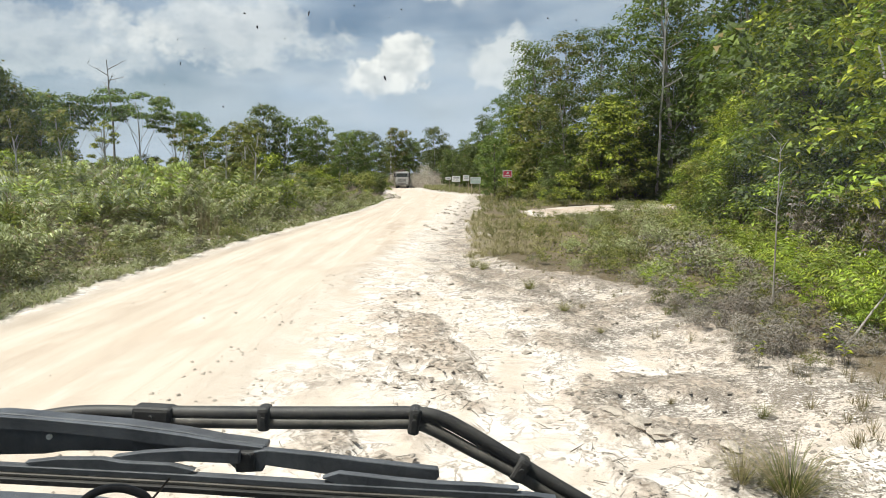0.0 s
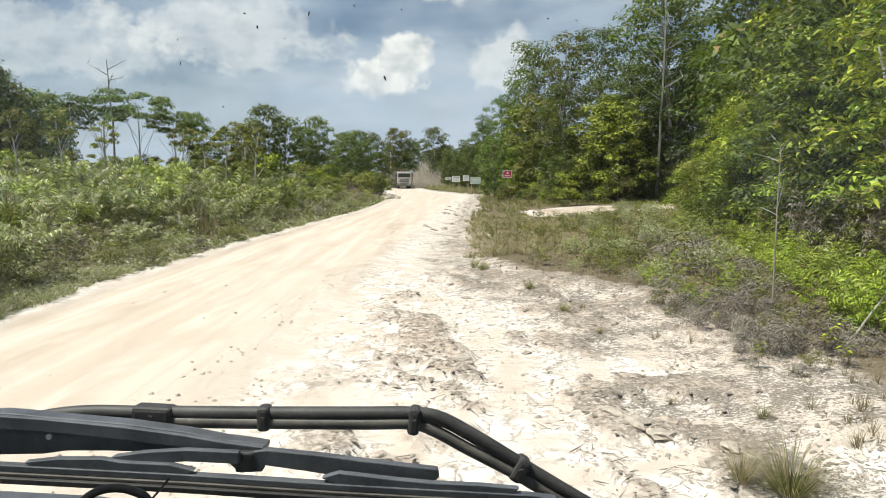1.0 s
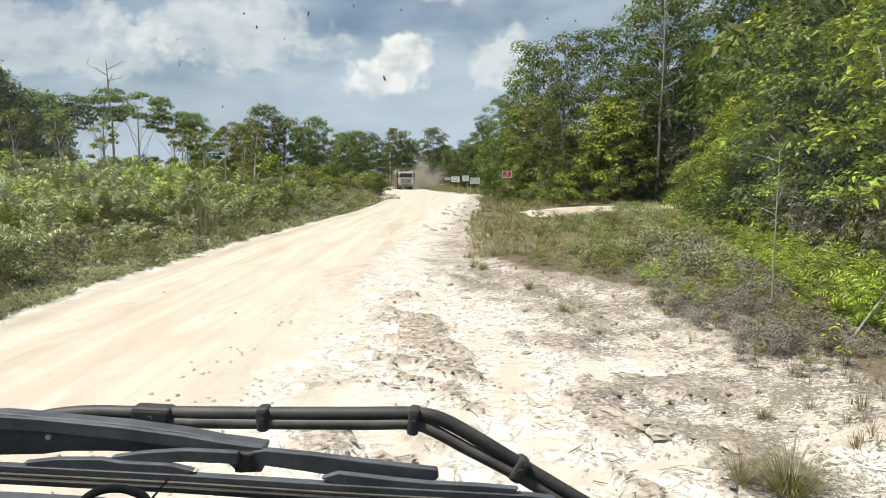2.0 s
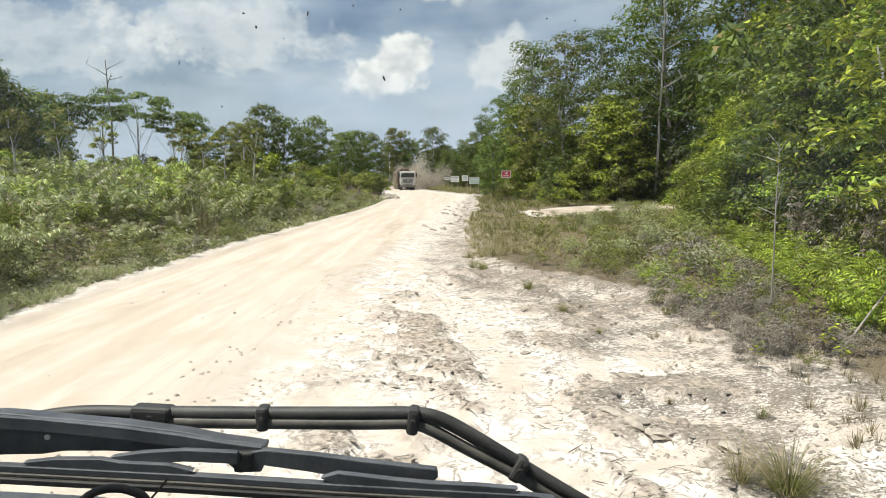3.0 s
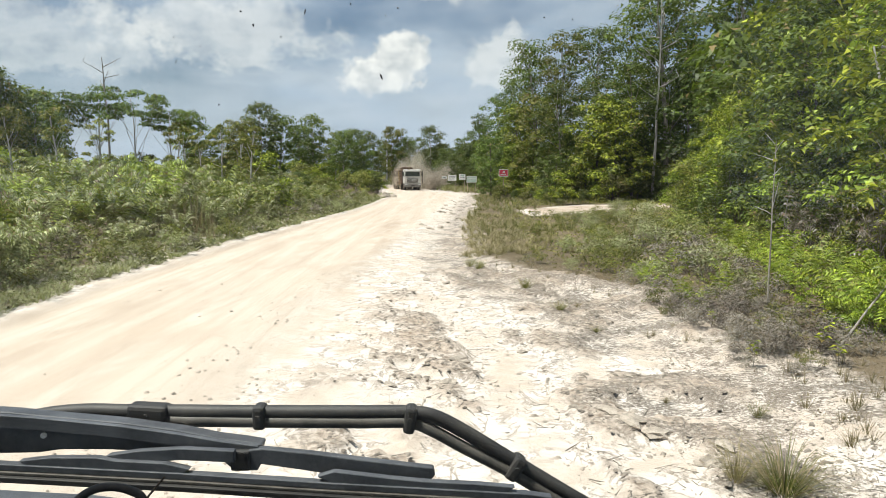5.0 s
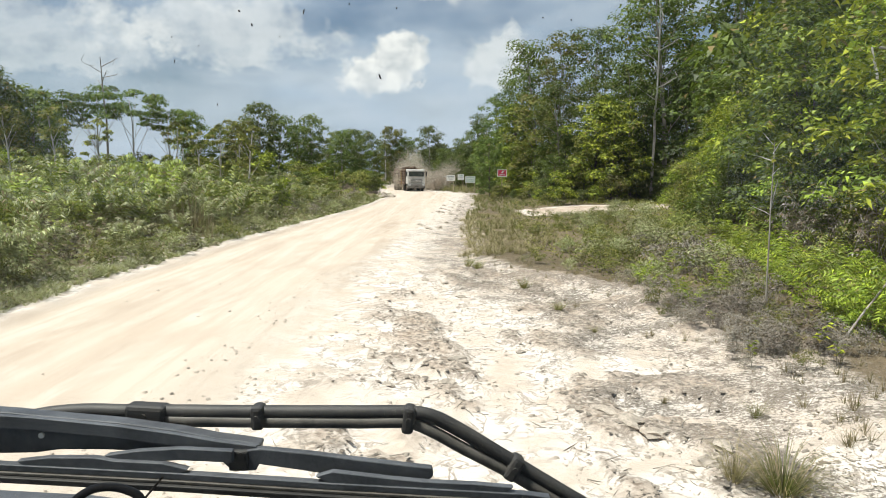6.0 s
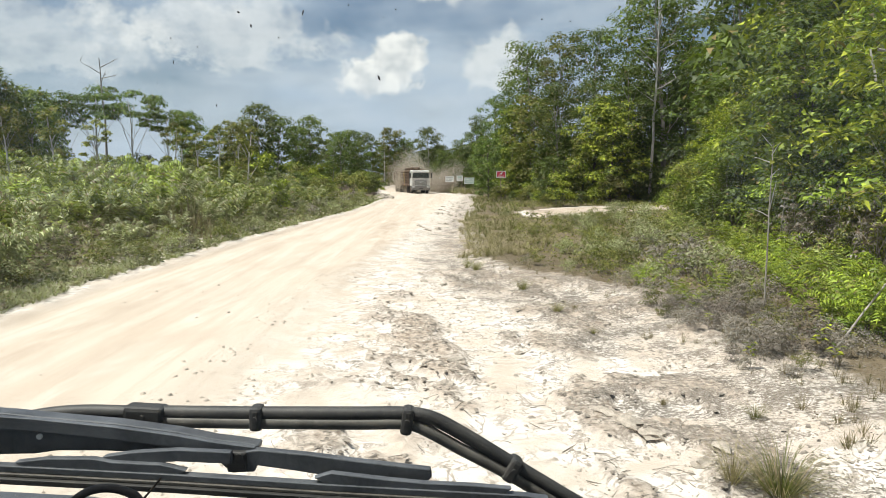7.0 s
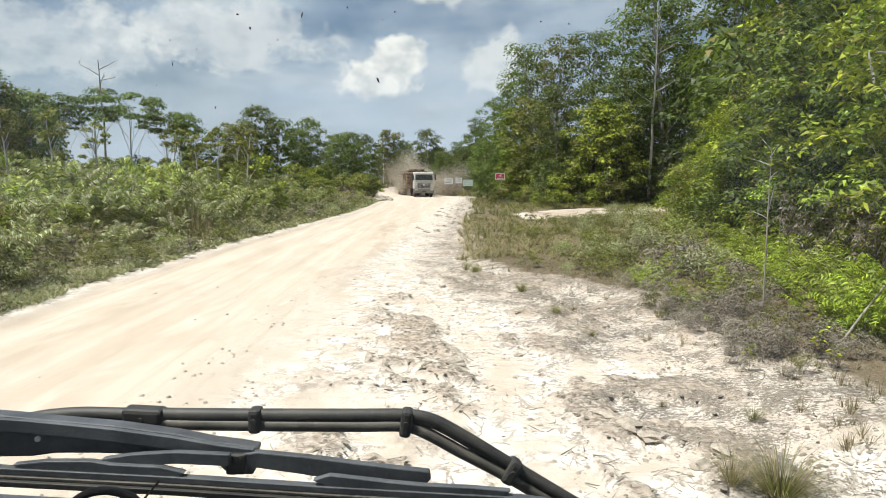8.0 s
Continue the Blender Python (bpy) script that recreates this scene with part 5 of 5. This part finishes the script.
def build_truck():
    """Cab-over lorry; its front looks along -y, its origin lies on the ground under the front axle."""
    truck = tagged(new("log_truck"), "dusty white cab-over lorry with dark grille", "truck")
    bm = box(-1.22, 1.22, -1.35, 0.75, 1.02, 3.08, 0.10)
    for v in bm.verts:
        if v.co.z > 1.9 and v.co.y < 0:
            v.co.y += 0.16 * (v.co.z - 1.9) / 0.9
            v.co.x *= 1 - 0.045 * (v.co.z - 1.9)
    part("cab", bm, WHITE_PAINT, truck)
    part("windscreen", prism([(-1.08, 2.08), (1.08, 2.08), (1.04, 2.74), (-1.04, 2.74)], -1.355, -1.20, 0.02), SHEEN_GLASS, truck, "dark sloping windscreen")
    part("sun_visor", box(-1.12, 1.12, -1.46, -1.10, 2.78, 2.94, 0.03), WHITE_PAINT, truck)
    grille = part("grille", box(-0.80, 0.80, -1.40, -1.33, 1.16, 1.74, 0.02), DARK_PLASTIC, truck)
    for i in range(4):
        part("grille_bar", box(-0.76, 0.76, -1.43, -1.395, 1.22 + 0.13 * i, 1.27 + 0.13 * i, 0.008), WHITE_PAINT if i == 3 else CONCRETE, grille)
    part("badge", cylinder((0, -1.42, 1.52), (0, 1, 0), 0.11, 0.03, 20), LAMP_GLASS, truck)
    part("bumper", box(-1.24, 1.24, -1.52, -1.15, 0.48, 1.05, 0.06), BUMPER_GREY, truck, "dusty grey bumper")
    part("number_plate", box(-0.26, 0.26, -1.535, -1.515, 0.66, 0.78), DARK_PLASTIC, truck)
    for s in (-1, 1):
        part("headlight", box(min(s * 0.78, s * 1.16), max(s * 0.78, s * 1.16), -1.55, -1.45, 0.82, 1.00, 0.02), LAMP_GLASS, truck, "clear headlight")
        part("corner_panel", box(min(s * 0.84, s * 1.20), max(s * 0.84, s * 1.20), -1.41, -1.30, 1.42, 1.96, 0.03), WHITE_PAINT, truck)
        part("door_window", box(min(s * 1.20, s * 1.235), max(s * 1.20, s * 1.235), -0.85, 0.10, 2.05, 2.70, 0.01), SHEEN_GLASS, truck)
        mirror = part("mirror", box(min(s * 1.32, s * 1.50), max(s * 1.32, s * 1.50), -1.28, -1.16, 2.10, 2.75, 0.03), DARK_PLASTIC, truck, "tall black side mirror")
        part("bracket", box(min(s * 1.15, s * 1.36), max(s * 1.15, s * 1.36), -1.24, -1.20, 2.80, 2.85), DARK_PLASTIC, mirror)
        part("guard_bar", cylinder((s * 1.50, -1.25, 1.95), (0, 0, 1), 0.03, 1.9, 8), DARK_PLASTIC, truck)
        part("step", box(min(s * 0.95, s * 1.22), max(s * 0.95, s * 1.22), -1.0, -0.5, 0.42, 0.52, 0.01), DARK_PLASTIC, truck)
        wheel(truck, s * 1.03, 0.0, 0.52, 0.32)
        wheel(truck, s * 0.98, 3.6, 0.52, 0.52)
    for k in (-0.45, 0.0, 0.45):
        part("roof_lamp", box(k - 0.07, k + 0.07, -1.22, -1.12, 3.07, 3.14, 0.01), YELLOW_PAINT, truck)
    part("chassis", box(-0.45, 0.45, -1.0, 5.0, 0.62, 0.90, 0.02), DARK_PLASTIC, truck)
    return truck


def build_trailer():
    """Bed with stakes and a load of logs; origin on the ground at its front, the load runs along +y."""
    trailer = tagged(new("log_trailer"), "long trailer with yellow stakes loaded high with logs", "trailer")
    part("bed", box(-1.20, 1.20, 0.0, 10.5, 1.05, 1.25, 0.02), RUSTY, trailer)
    part("headboard", box(-1.22, 1.22, -0.06, 0.06, 1.25, 2.75, 0.02), RUSTY, trailer)
    for i in range(5):
        for s in (-1, 1):
            part("stake", box(min(s * 1.16, s * 1.26), max(s * 1.16, s * 1.26), 0.6 + 2.3 * i, 0.74 + 2.3 * i, 0.95, 2.85, 0.015), YELLOW_PAINT if i == 1 else RUSTY, trailer, "faded yellow stake" if i == 1 else "rusty stake")
    for s in (-1, 1):
        part("side_rail", box(min(s * 1.27, s * 1.31), max(s * 1.27, s * 1.31), 0.2, 10.2, 1.30, 1.42, 0.01), RUSTY, trailer)
        for y in (6.2, 7.6, 9.0):
            wheel(trailer, s * 0.98, y, 0.50, 0.52)
    rng = np.random.default_rng(2)
    for row, (z, count) in enumerate(((1.45, 5), (1.84, 5), (2.23, 5), (2.62, 5), (2.98, 5), (3.28, 3))):
        for i in range(count):
            r = rng.uniform(0.19, 0.225)
            x = (i - (count - 1) / 2) * 0.42 + rng.normal() * 0.02
            log = part("log", cylinder((0, 0, 0), (rng.normal() * 0.01, 1, rng.normal() * 0.008), r, rng.uniform(9.2, 10.0), 12), LOG_BARK, trailer, "brown barked log", True)
            log.location = (x, 5.2 + rng.normal() * 0.15, z + rng.normal() * 0.015)
    return trailer


TRUCK_PATH = [(2.0, 190.0), (-3.5, 168.0), (-6.9, 156.0), (-8.0, 147.0), (-8.05, 138.0), (-7.75, 130.0), (-6.75, 121.5), (-5.75, 113.5), (-4.55, 105.0), (-3.2, 97.0), (-2.3, 91.5), (-1.6, 86.0), (-1.2, 76.0)]
PATH_LENGTHS = np.concatenate([[0], np.cumsum([math.dist(a, b) for a, b in zip(TRUCK_PATH, TRUCK_PATH[1:])])])


def path_at(s):
    xs, ys = [p[0] for p in TRUCK_PATH], [p[1] for p in TRUCK_PATH]
    return float(np.interp(s, PATH_LENGTHS, xs)), float(np.interp(s, PATH_LENGTHS, ys))


def drawn_along(front, rear):
    """Pose of something whose -y end is at the distance front and whose +y end trails at rear."""
    (fx, fy), (rx, ry) = path_at(front), path_at(rear)
    turn = math.degrees(math.atan2(-(rx - fx), ry - fy))
    return pose(fx, fy, ground_z(fx, fy), 0, 0, turn)


# ---------------------------------------------------------------- dust


def dust_puff(seed, sx, sy, sz, count, grain=0.046):
    """A loose cloud of small grains, dense in the middle and thin at its rim."""
    rng = np.random.default_rng(seed)
    n = 5
    lobes = rng.normal(size=(n, 3)) * np.array([sx, sy, sz]) * 0.48
    away = rng.normal(size=(count, 3))
    pos = lobes[rng.integers(0, n, count)] + away * np.array([sx, sy, sz]) * 0.46
    grain = grain * np.clip(1.55 - 0.45 * np.linalg.norm(away, axis=1), 0.22, 1.15)[:, None, None]
    pos[:, 2] = np.abs(pos[:, 2] + sz) * 0.9
    tri = pos[:, None, :] + rng.normal(size=(count, 3, 3)) * grain * 0.6
    me = quick_mesh("dust_cloud", tri.reshape(-1, 3), np.arange(count * 3).reshape(-1, 3), DUST)
    return tagged(new("dust_cloud", me), "drifting cloud of pale dust raised by the lorry", "dust", "road dust", kind="stuff")


# ---------------------------------------------------------------- the vehicle that carries the camera


def smooth_line(points, n=6):
    """Points of a flowing line through x, z pairs."""
    pts = [np.array(p, float) for p in points]
    out = []
    for i in range(len(pts) - 1):
        a, b, c, d = pts[max(i - 1, 0)], pts[i], pts[i + 1], pts[min(i + 2, len(pts) - 1)]
        for k in range(n):
            t = k / n
            out.append(0.5 * (2 * b + (c - a) * t + (2 * a - 5 * b + 4 * c - d) * t * t + (3 * b - a - 3 * c + d) * t ** 3))
    out.append(pts[-1])
    return out


def pipe(name, line, y, radius, mat, parent, label=""):
    h = Heap()
    h.tube([(p[0], y, p[1]) for p in smooth_line(line)], radius, 14)
    return mesh_part(name, h.mesh(name, mat, True), parent, label)


def build_cab():
    cab = tagged(new("vehicle_front"), "front of the parked vehicle with a dirty flat windscreen", "vehicle")
    part("cowl", box(-1.15, 1.15, 0.775, 1.02, 1.60, 1.925, 0.03), BLACK_PAINT, cab)
    part("cowl_trim", strip_bar([(-1.12, 2.026), (-0.612, 2.003), (-0.491, 1.996), (-0.409, 1.985), (-0.144, 1.960), (0.169, 1.930)], 0.0, 0.10, 0.88, 0.93, 0.004), BLACK_PAINT, cab)
    part("front_panel", box(-1.15, 1.15, 0.85, 1.0, 0.35, 1.60, 0.03), WHITE_PAINT, cab)
    part("bumper", box(-1.18, 1.18, 0.80, 1.10, 0.02, 0.42, 0.04), DARK_PLASTIC, cab)
    glass = part("windscreen", box(-1.15, 1.15, 0.745, 0.751, 1.9, 3.0), GLASS, cab, "clear windscreen with specks of dirt")
    glass.visible_shadow = False
    part("dashboard", box(-1.1, 1.1, 0.50, 0.742, 2.0, 2.068, 0.01), DARK_PLASTIC, cab)
    for s in (-1, 1):
        part("side_wall", box(min(s * 1.12, s * 1.17), max(s * 1.12, s * 1.17), -1.4, 0.84, 0.45, 2.05, 0.01), WHITE_PAINT, cab)
        part("pillar", box(min(s * 1.09, s * 1.17), max(s * 1.09, s * 1.17), 0.66, 0.742, 2.05, 3.02, 0.01), WHITE_PAINT, cab)
        part("rear_pillar", box(min(s * 1.09, s * 1.17), max(s * 1.09, s * 1.17), -1.4, -1.25, 2.05, 3.02, 0.01), WHITE_PAINT, cab)
        wheel(cab, s * 0.98, -0.1, 0.46, 0.26)
    part("roof", box(-1.18, 1.18, -1.42, 0.65, 3.02, 3.08, 0.02), WHITE_PAINT, cab)
    part("rear_wall", box(-1.09, 1.09, -1.42, -1.37, 1.0, 3.02, 0.01), DARK_PLASTIC, cab)
    part("floor_panel", box(-1.11, 1.11, -1.37, 0.84, 0.98, 1.03, 0.005), DARK_PLASTIC, cab)
    specks = ((-0.210, 2.620, 3, 2, 30), (-0.197, 2.606, 2, 4, -10), (-0.142, 2.620, 1.6, 6.5, 12), (-0.062, 2.553, 2.2, 7, -24), (-0.094, 2.628, 1.5, 2.5, 0), (-0.044, 2.624, 2, 2, 0),
              (-0.168, 2.594, 1.6, 1.8, 0), (-0.302, 2.531, 1.4, 3, 0), (-0.236, 2.523, 1.6, 2.8, 0), (-0.282, 2.593, 1.2, 2.0, 0), (-0.254, 2.584, 1.5, 1.5, 0), (-0.280, 2.568, 0.9, 5, 10),
              (0.111, 2.615, 2, 2, 0), (0.141, 2.613, 1.6, 2.2, -20), (-0.057, 2.616, 1.2, 1.2, 0), (-0.298, 2.546, 1.2, 1.6, 0), (-0.154, 2.610, 1.0, 1.0, 0))
    for x, z, w, h, a in specks:
        bm = bmesh.new()
        bmesh.ops.create_icosphere(bm, subdivisions=1, radius=0.5)
        bmesh.ops.transform(bm, matrix=pose(x, 0.7445, z, 0, a, 0) @ Matrix.Diagonal((w * 0.001, 0.001, h * 0.001, 1)), verts=bm.verts)
        part("dirt_speck", bm, DARK_PLASTIC, glass)


UPPER_PIPE = [(-0.560, 2.132), (-0.524, 2.140), (-0.484, 2.147), (-0.441, 2.150), (-0.394, 2.149), (-0.348, 2.149), (-0.233, 2.148), (-0.103, 2.148), (-0.039, 2.148), (-0.006, 2.143), (0.033, 2.123), (0.102, 2.08), (0.157, 2.046), (0.224, 2.005), (0.30, 1.955)]
LOWER_HOSE = [(-0.372, 2.145), (-0.342, 2.14), (-0.23, 2.138), (-0.102, 2.137), (-0.04, 2.137), (-0.01, 2.127), (0.033, 2.103), (0.087, 2.074), (0.145, 2.039), (0.2, 2.007), (0.28, 1.955)]
ARM = [(-0.70, 2.150), (-0.578, 2.161), (-0.536, 2.165), (-0.509, 2.163), (-0.482, 2.160), (-0.383, 2.151), (-0.312, 2.141), (-0.268, 2.132), (-0.237, 2.128), (-0.213, 2.124), (-0.217, 2.112), (-0.248, 2.107), (-0.268, 2.11), (-0.333, 2.114), (-0.402, 2.117), (-0.457, 2.117), (-0.485, 2.113), (-0.54, 2.112), (-0.70, 2.105)]
MAIN_BRIDGE = [(-0.263, 2.117), (-0.211, 2.124), (-0.151, 2.118), (-0.091, 2.11), (-0.033, 2.103), (-0.006, 2.1), (-0.004, 2.091), (-0.011, 2.083), (-0.057, 2.087), (-0.118, 2.09), (-0.165, 2.098), (-0.213, 2.105), (-0.216, 2.097), (-0.243, 2.096), (-0.253, 2.105)]
LEFT_BRIDGE = [(-0.404, 2.111), (-0.387, 2.121), (-0.353, 2.126), (-0.303, 2.129), (-0.24, 2.126), (-0.24, 2.112), (-0.303, 2.115), (-0.35, 2.112), (-0.38, 2.106)]
LEFT_YOKE = [(-0.488, 2.117), (-0.451, 2.121), (-0.398, 2.121), (-0.375, 2.117), (-0.319, 2.114), (-0.29, 2.107), (-0.303, 2.100), (-0.386, 2.106), (-0.478, 2.11)]
RIGHT_YOKE = [(-0.142, 2.098), (-0.122, 2.104), (-0.056, 2.096), (-0.016, 2.092), (0.044, 2.089), (0.09, 2.085), (0.08, 2.078), (-0.016, 2.083), (-0.122, 2.089)]
BLADE_TOP = [(-0.70, 2.124), (-0.557, 2.117), (-0.3, 2.103), (-0.122, 2.091), (0.103, 2.078), (0.133, 2.074)]


def strip_bar(line, top, bottom, y0, y1, bevel=0.0008):
    """A long bar that follows a line of x, z, from top above it to bottom below."""
    return prism([(x, z + top) for x, z in line] + [(x, z - bottom) for x, z in reversed(line)], y0, y1, bevel)


def build_wiper():
    wiper = tagged(new("windscreen_wiper"), "large black twin-arm windscreen wiper resting on the glass", "wiper")
    pipe("upper_pipe", UPPER_PIPE, 0.840, 0.0095, BLACK_RUBBER, wiper, "black arm pipe")
    pipe("lower_hose", LOWER_HOSE, 0.836, 0.0080, GREY_HOSE, wiper, "dusty grey washer hose")
    for x, z, w, h, a in ((-0.366, 2.146, 0.050, 0.028, 3), (-0.226, 2.144, 0.016, 0.031, 0), (-0.036, 2.141, 0.015, 0.035, 8), (0.098, 2.077, 0.017, 0.033, 32)):
        clip = part("clip", box(-w / 2, w / 2, -0.013, 0.013, -h / 2, h / 2, 0.005), BLACK_RUBBER, wiper, "worn black plastic clip")
        clip.matrix_basis = pose(x, 0.838, z, 0, a, 0)
        part("rivet", cylinder((0, -0.0145, 0.002), (0, 1, 0), 0.0032, 0.003, 12), BLACK_RUBBER, clip)
    part("arm", prism(ARM, 0.795, 0.818, 0.003), BLACK_PAINT, wiper, "broad tapering wiper arm")
    part("arm_face", strip_bar([(-0.70, 2.147), (-0.536, 2.158), (-0.48, 2.154), (-0.383, 2.144), (-0.312, 2.134), (-0.262, 2.125), (-0.216, 2.119)], 0.006, 0.009, 0.787, 0.7945), BLACK_PAINT, wiper)
    # no opening: a solid disc whose pale colour paints the hole's brightness
    part("arm_hole", cylinder((-0.475, 0.7945, 2.136), (0, 1, 0), 0.0035, 0.004, 14), LAMP_GLASS, wiper, "pale disc painted as a bright pin hole")
    part("pivot_block", box(-0.248, -0.224, 0.779, 0.80, 2.097, 2.122, 0.003), BLACK_RUBBER, wiper)
    part("pivot_pin", cylinder((-0.232, 0.777, 2.118), (0, 1, 0), 0.004, 0.004, 14), BLACK_RUBBER, wiper)
    part("main_bridge", prism(MAIN_BRIDGE, 0.782, 0.794, 0.0015), BLACK_PAINT, wiper)
    part("side_bridge", prism(LEFT_BRIDGE, 0.770, 0.780, 0.001), BLACK_PAINT, wiper)
    part("yoke", prism(LEFT_YOKE, 0.763, 0.773, 0.001), BLACK_PAINT, wiper)
    part("yoke", prism(RIGHT_YOKE, 0.763, 0.773, 0.001), BLACK_PAINT, wiper)
    part("blade_spine", strip_bar(BLADE_TOP, 0.0, 0.007, 0.760, 0.772), BLACK_PAINT, wiper)
    part("blade_rail", strip_bar(BLADE_TOP, -0.0075, 0.011, 0.757, 0.768), GREY_HOSE, wiper, "dull metal rail of the blade")
    part("blade_rubber", strip_bar(BLADE_TOP, -0.0115, 0.018, 0.7515, 0.764), BLACK_RUBBER, wiper, "black rubber blade")


def build_loose_cable():
    cable = tagged(new("dashboard_cable"), "looped black cable end on the dashboard", "cable")
    pipe("loop", [(-0.404, 2.066), (-0.397, 2.088), (-0.385, 2.103), (-0.369, 2.113), (-0.351, 2.116), (-0.333, 2.113), (-0.317, 2.102), (-0.310, 2.066)], 0.70, 0.0046, BLACK_RUBBER, cable)
    pipe("end", [(-0.325, 2.085), (-0.313, 2.103), (-0.303, 2.115), (-0.293, 2.127)], 0.70, 0.0012, DARK_BARK, cable, "thin dark brown end")


PUFFS = [  # size in x, y, z; grains; start and end place
    (1.3, 2.2, 1.5, 36000, (-5.2, 134.0), (1.3, 91.0)), (1.3, 2.5, 1.8, 40000, (-9.6, 137.0), (-4.3, 93.0)), (2.0, 2.5, 2.4, 46000, (-5.4, 139.0), (-2.6, 96.5)),
    (2.2, 3.0, 2.7, 46000, (-4.8, 143.0), (-3.2, 101.0)), (2.4, 3.0, 2.4, 40000, (-3.6, 146.0), (0.6, 103.0)), (2.6, 3.2, 2.6, 34000, (-2.6, 154.0), (-4.4, 110.0)),
    (2.8, 3.0, 2.0, 17000, (-1.6, 156.0), (1.4, 116.0)), (3.0, 3.0, 1.8, 7000, (1.0, 160.0), (3.0, 137.0))]


def motions():
    """The lorry comes round the bend towards the camera with its dust behind it."""
    times = [i * 0.5 for i in range(17)]
    start = float(np.interp(-130.0, [-p[1] for p in TRUCK_PATH], PATH_LENGTHS))
    length = float(np.interp(-86.0, [-p[1] for p in TRUCK_PATH], PATH_LENGTHS)) - start

    def at(t):
        return start + length * t / 8.0
    walk(lorry, [(t, drawn_along(at(t), at(t) - 4.0)) for t in times])
    walk(trailer, [(t, drawn_along(at(t) - 1.3, at(t) - 10.5) @ pose(0, 0, 0, 0, -3, 0.7 * t)) for t in times])
    for cloud, (_, _, _, _, a, b) in zip(clouds, PUFFS):
        walk(cloud, [(t, pose(a[0] + (b[0] - a[0]) * t / 8, a[1] + (b[1] - a[1]) * t / 8, -1.5 * max(0.0, 1 - t / 4.0), 0, 0, 5 * t)) for t in (0.0, 2.0, 4.0, 6.0, 8.0)])

# ---------------------------------------------------------------- run
build_single_stems()
build_forest()
build_left_side()
build_ferns()
build_grass()
sapling(5.5, 11.2, 2.95)
leaning_branch()
build_ground_cover()
build_seedlings()
build_litter()
build_signs()
build_cab()
build_wiper()
build_loose_cable()
lorry, trailer = build_truck(), build_trailer()
clouds = [dust_puff(900 + i, p[0], p[1], p[2], p[3]) for i, p in enumerate(PUFFS)]
motions()
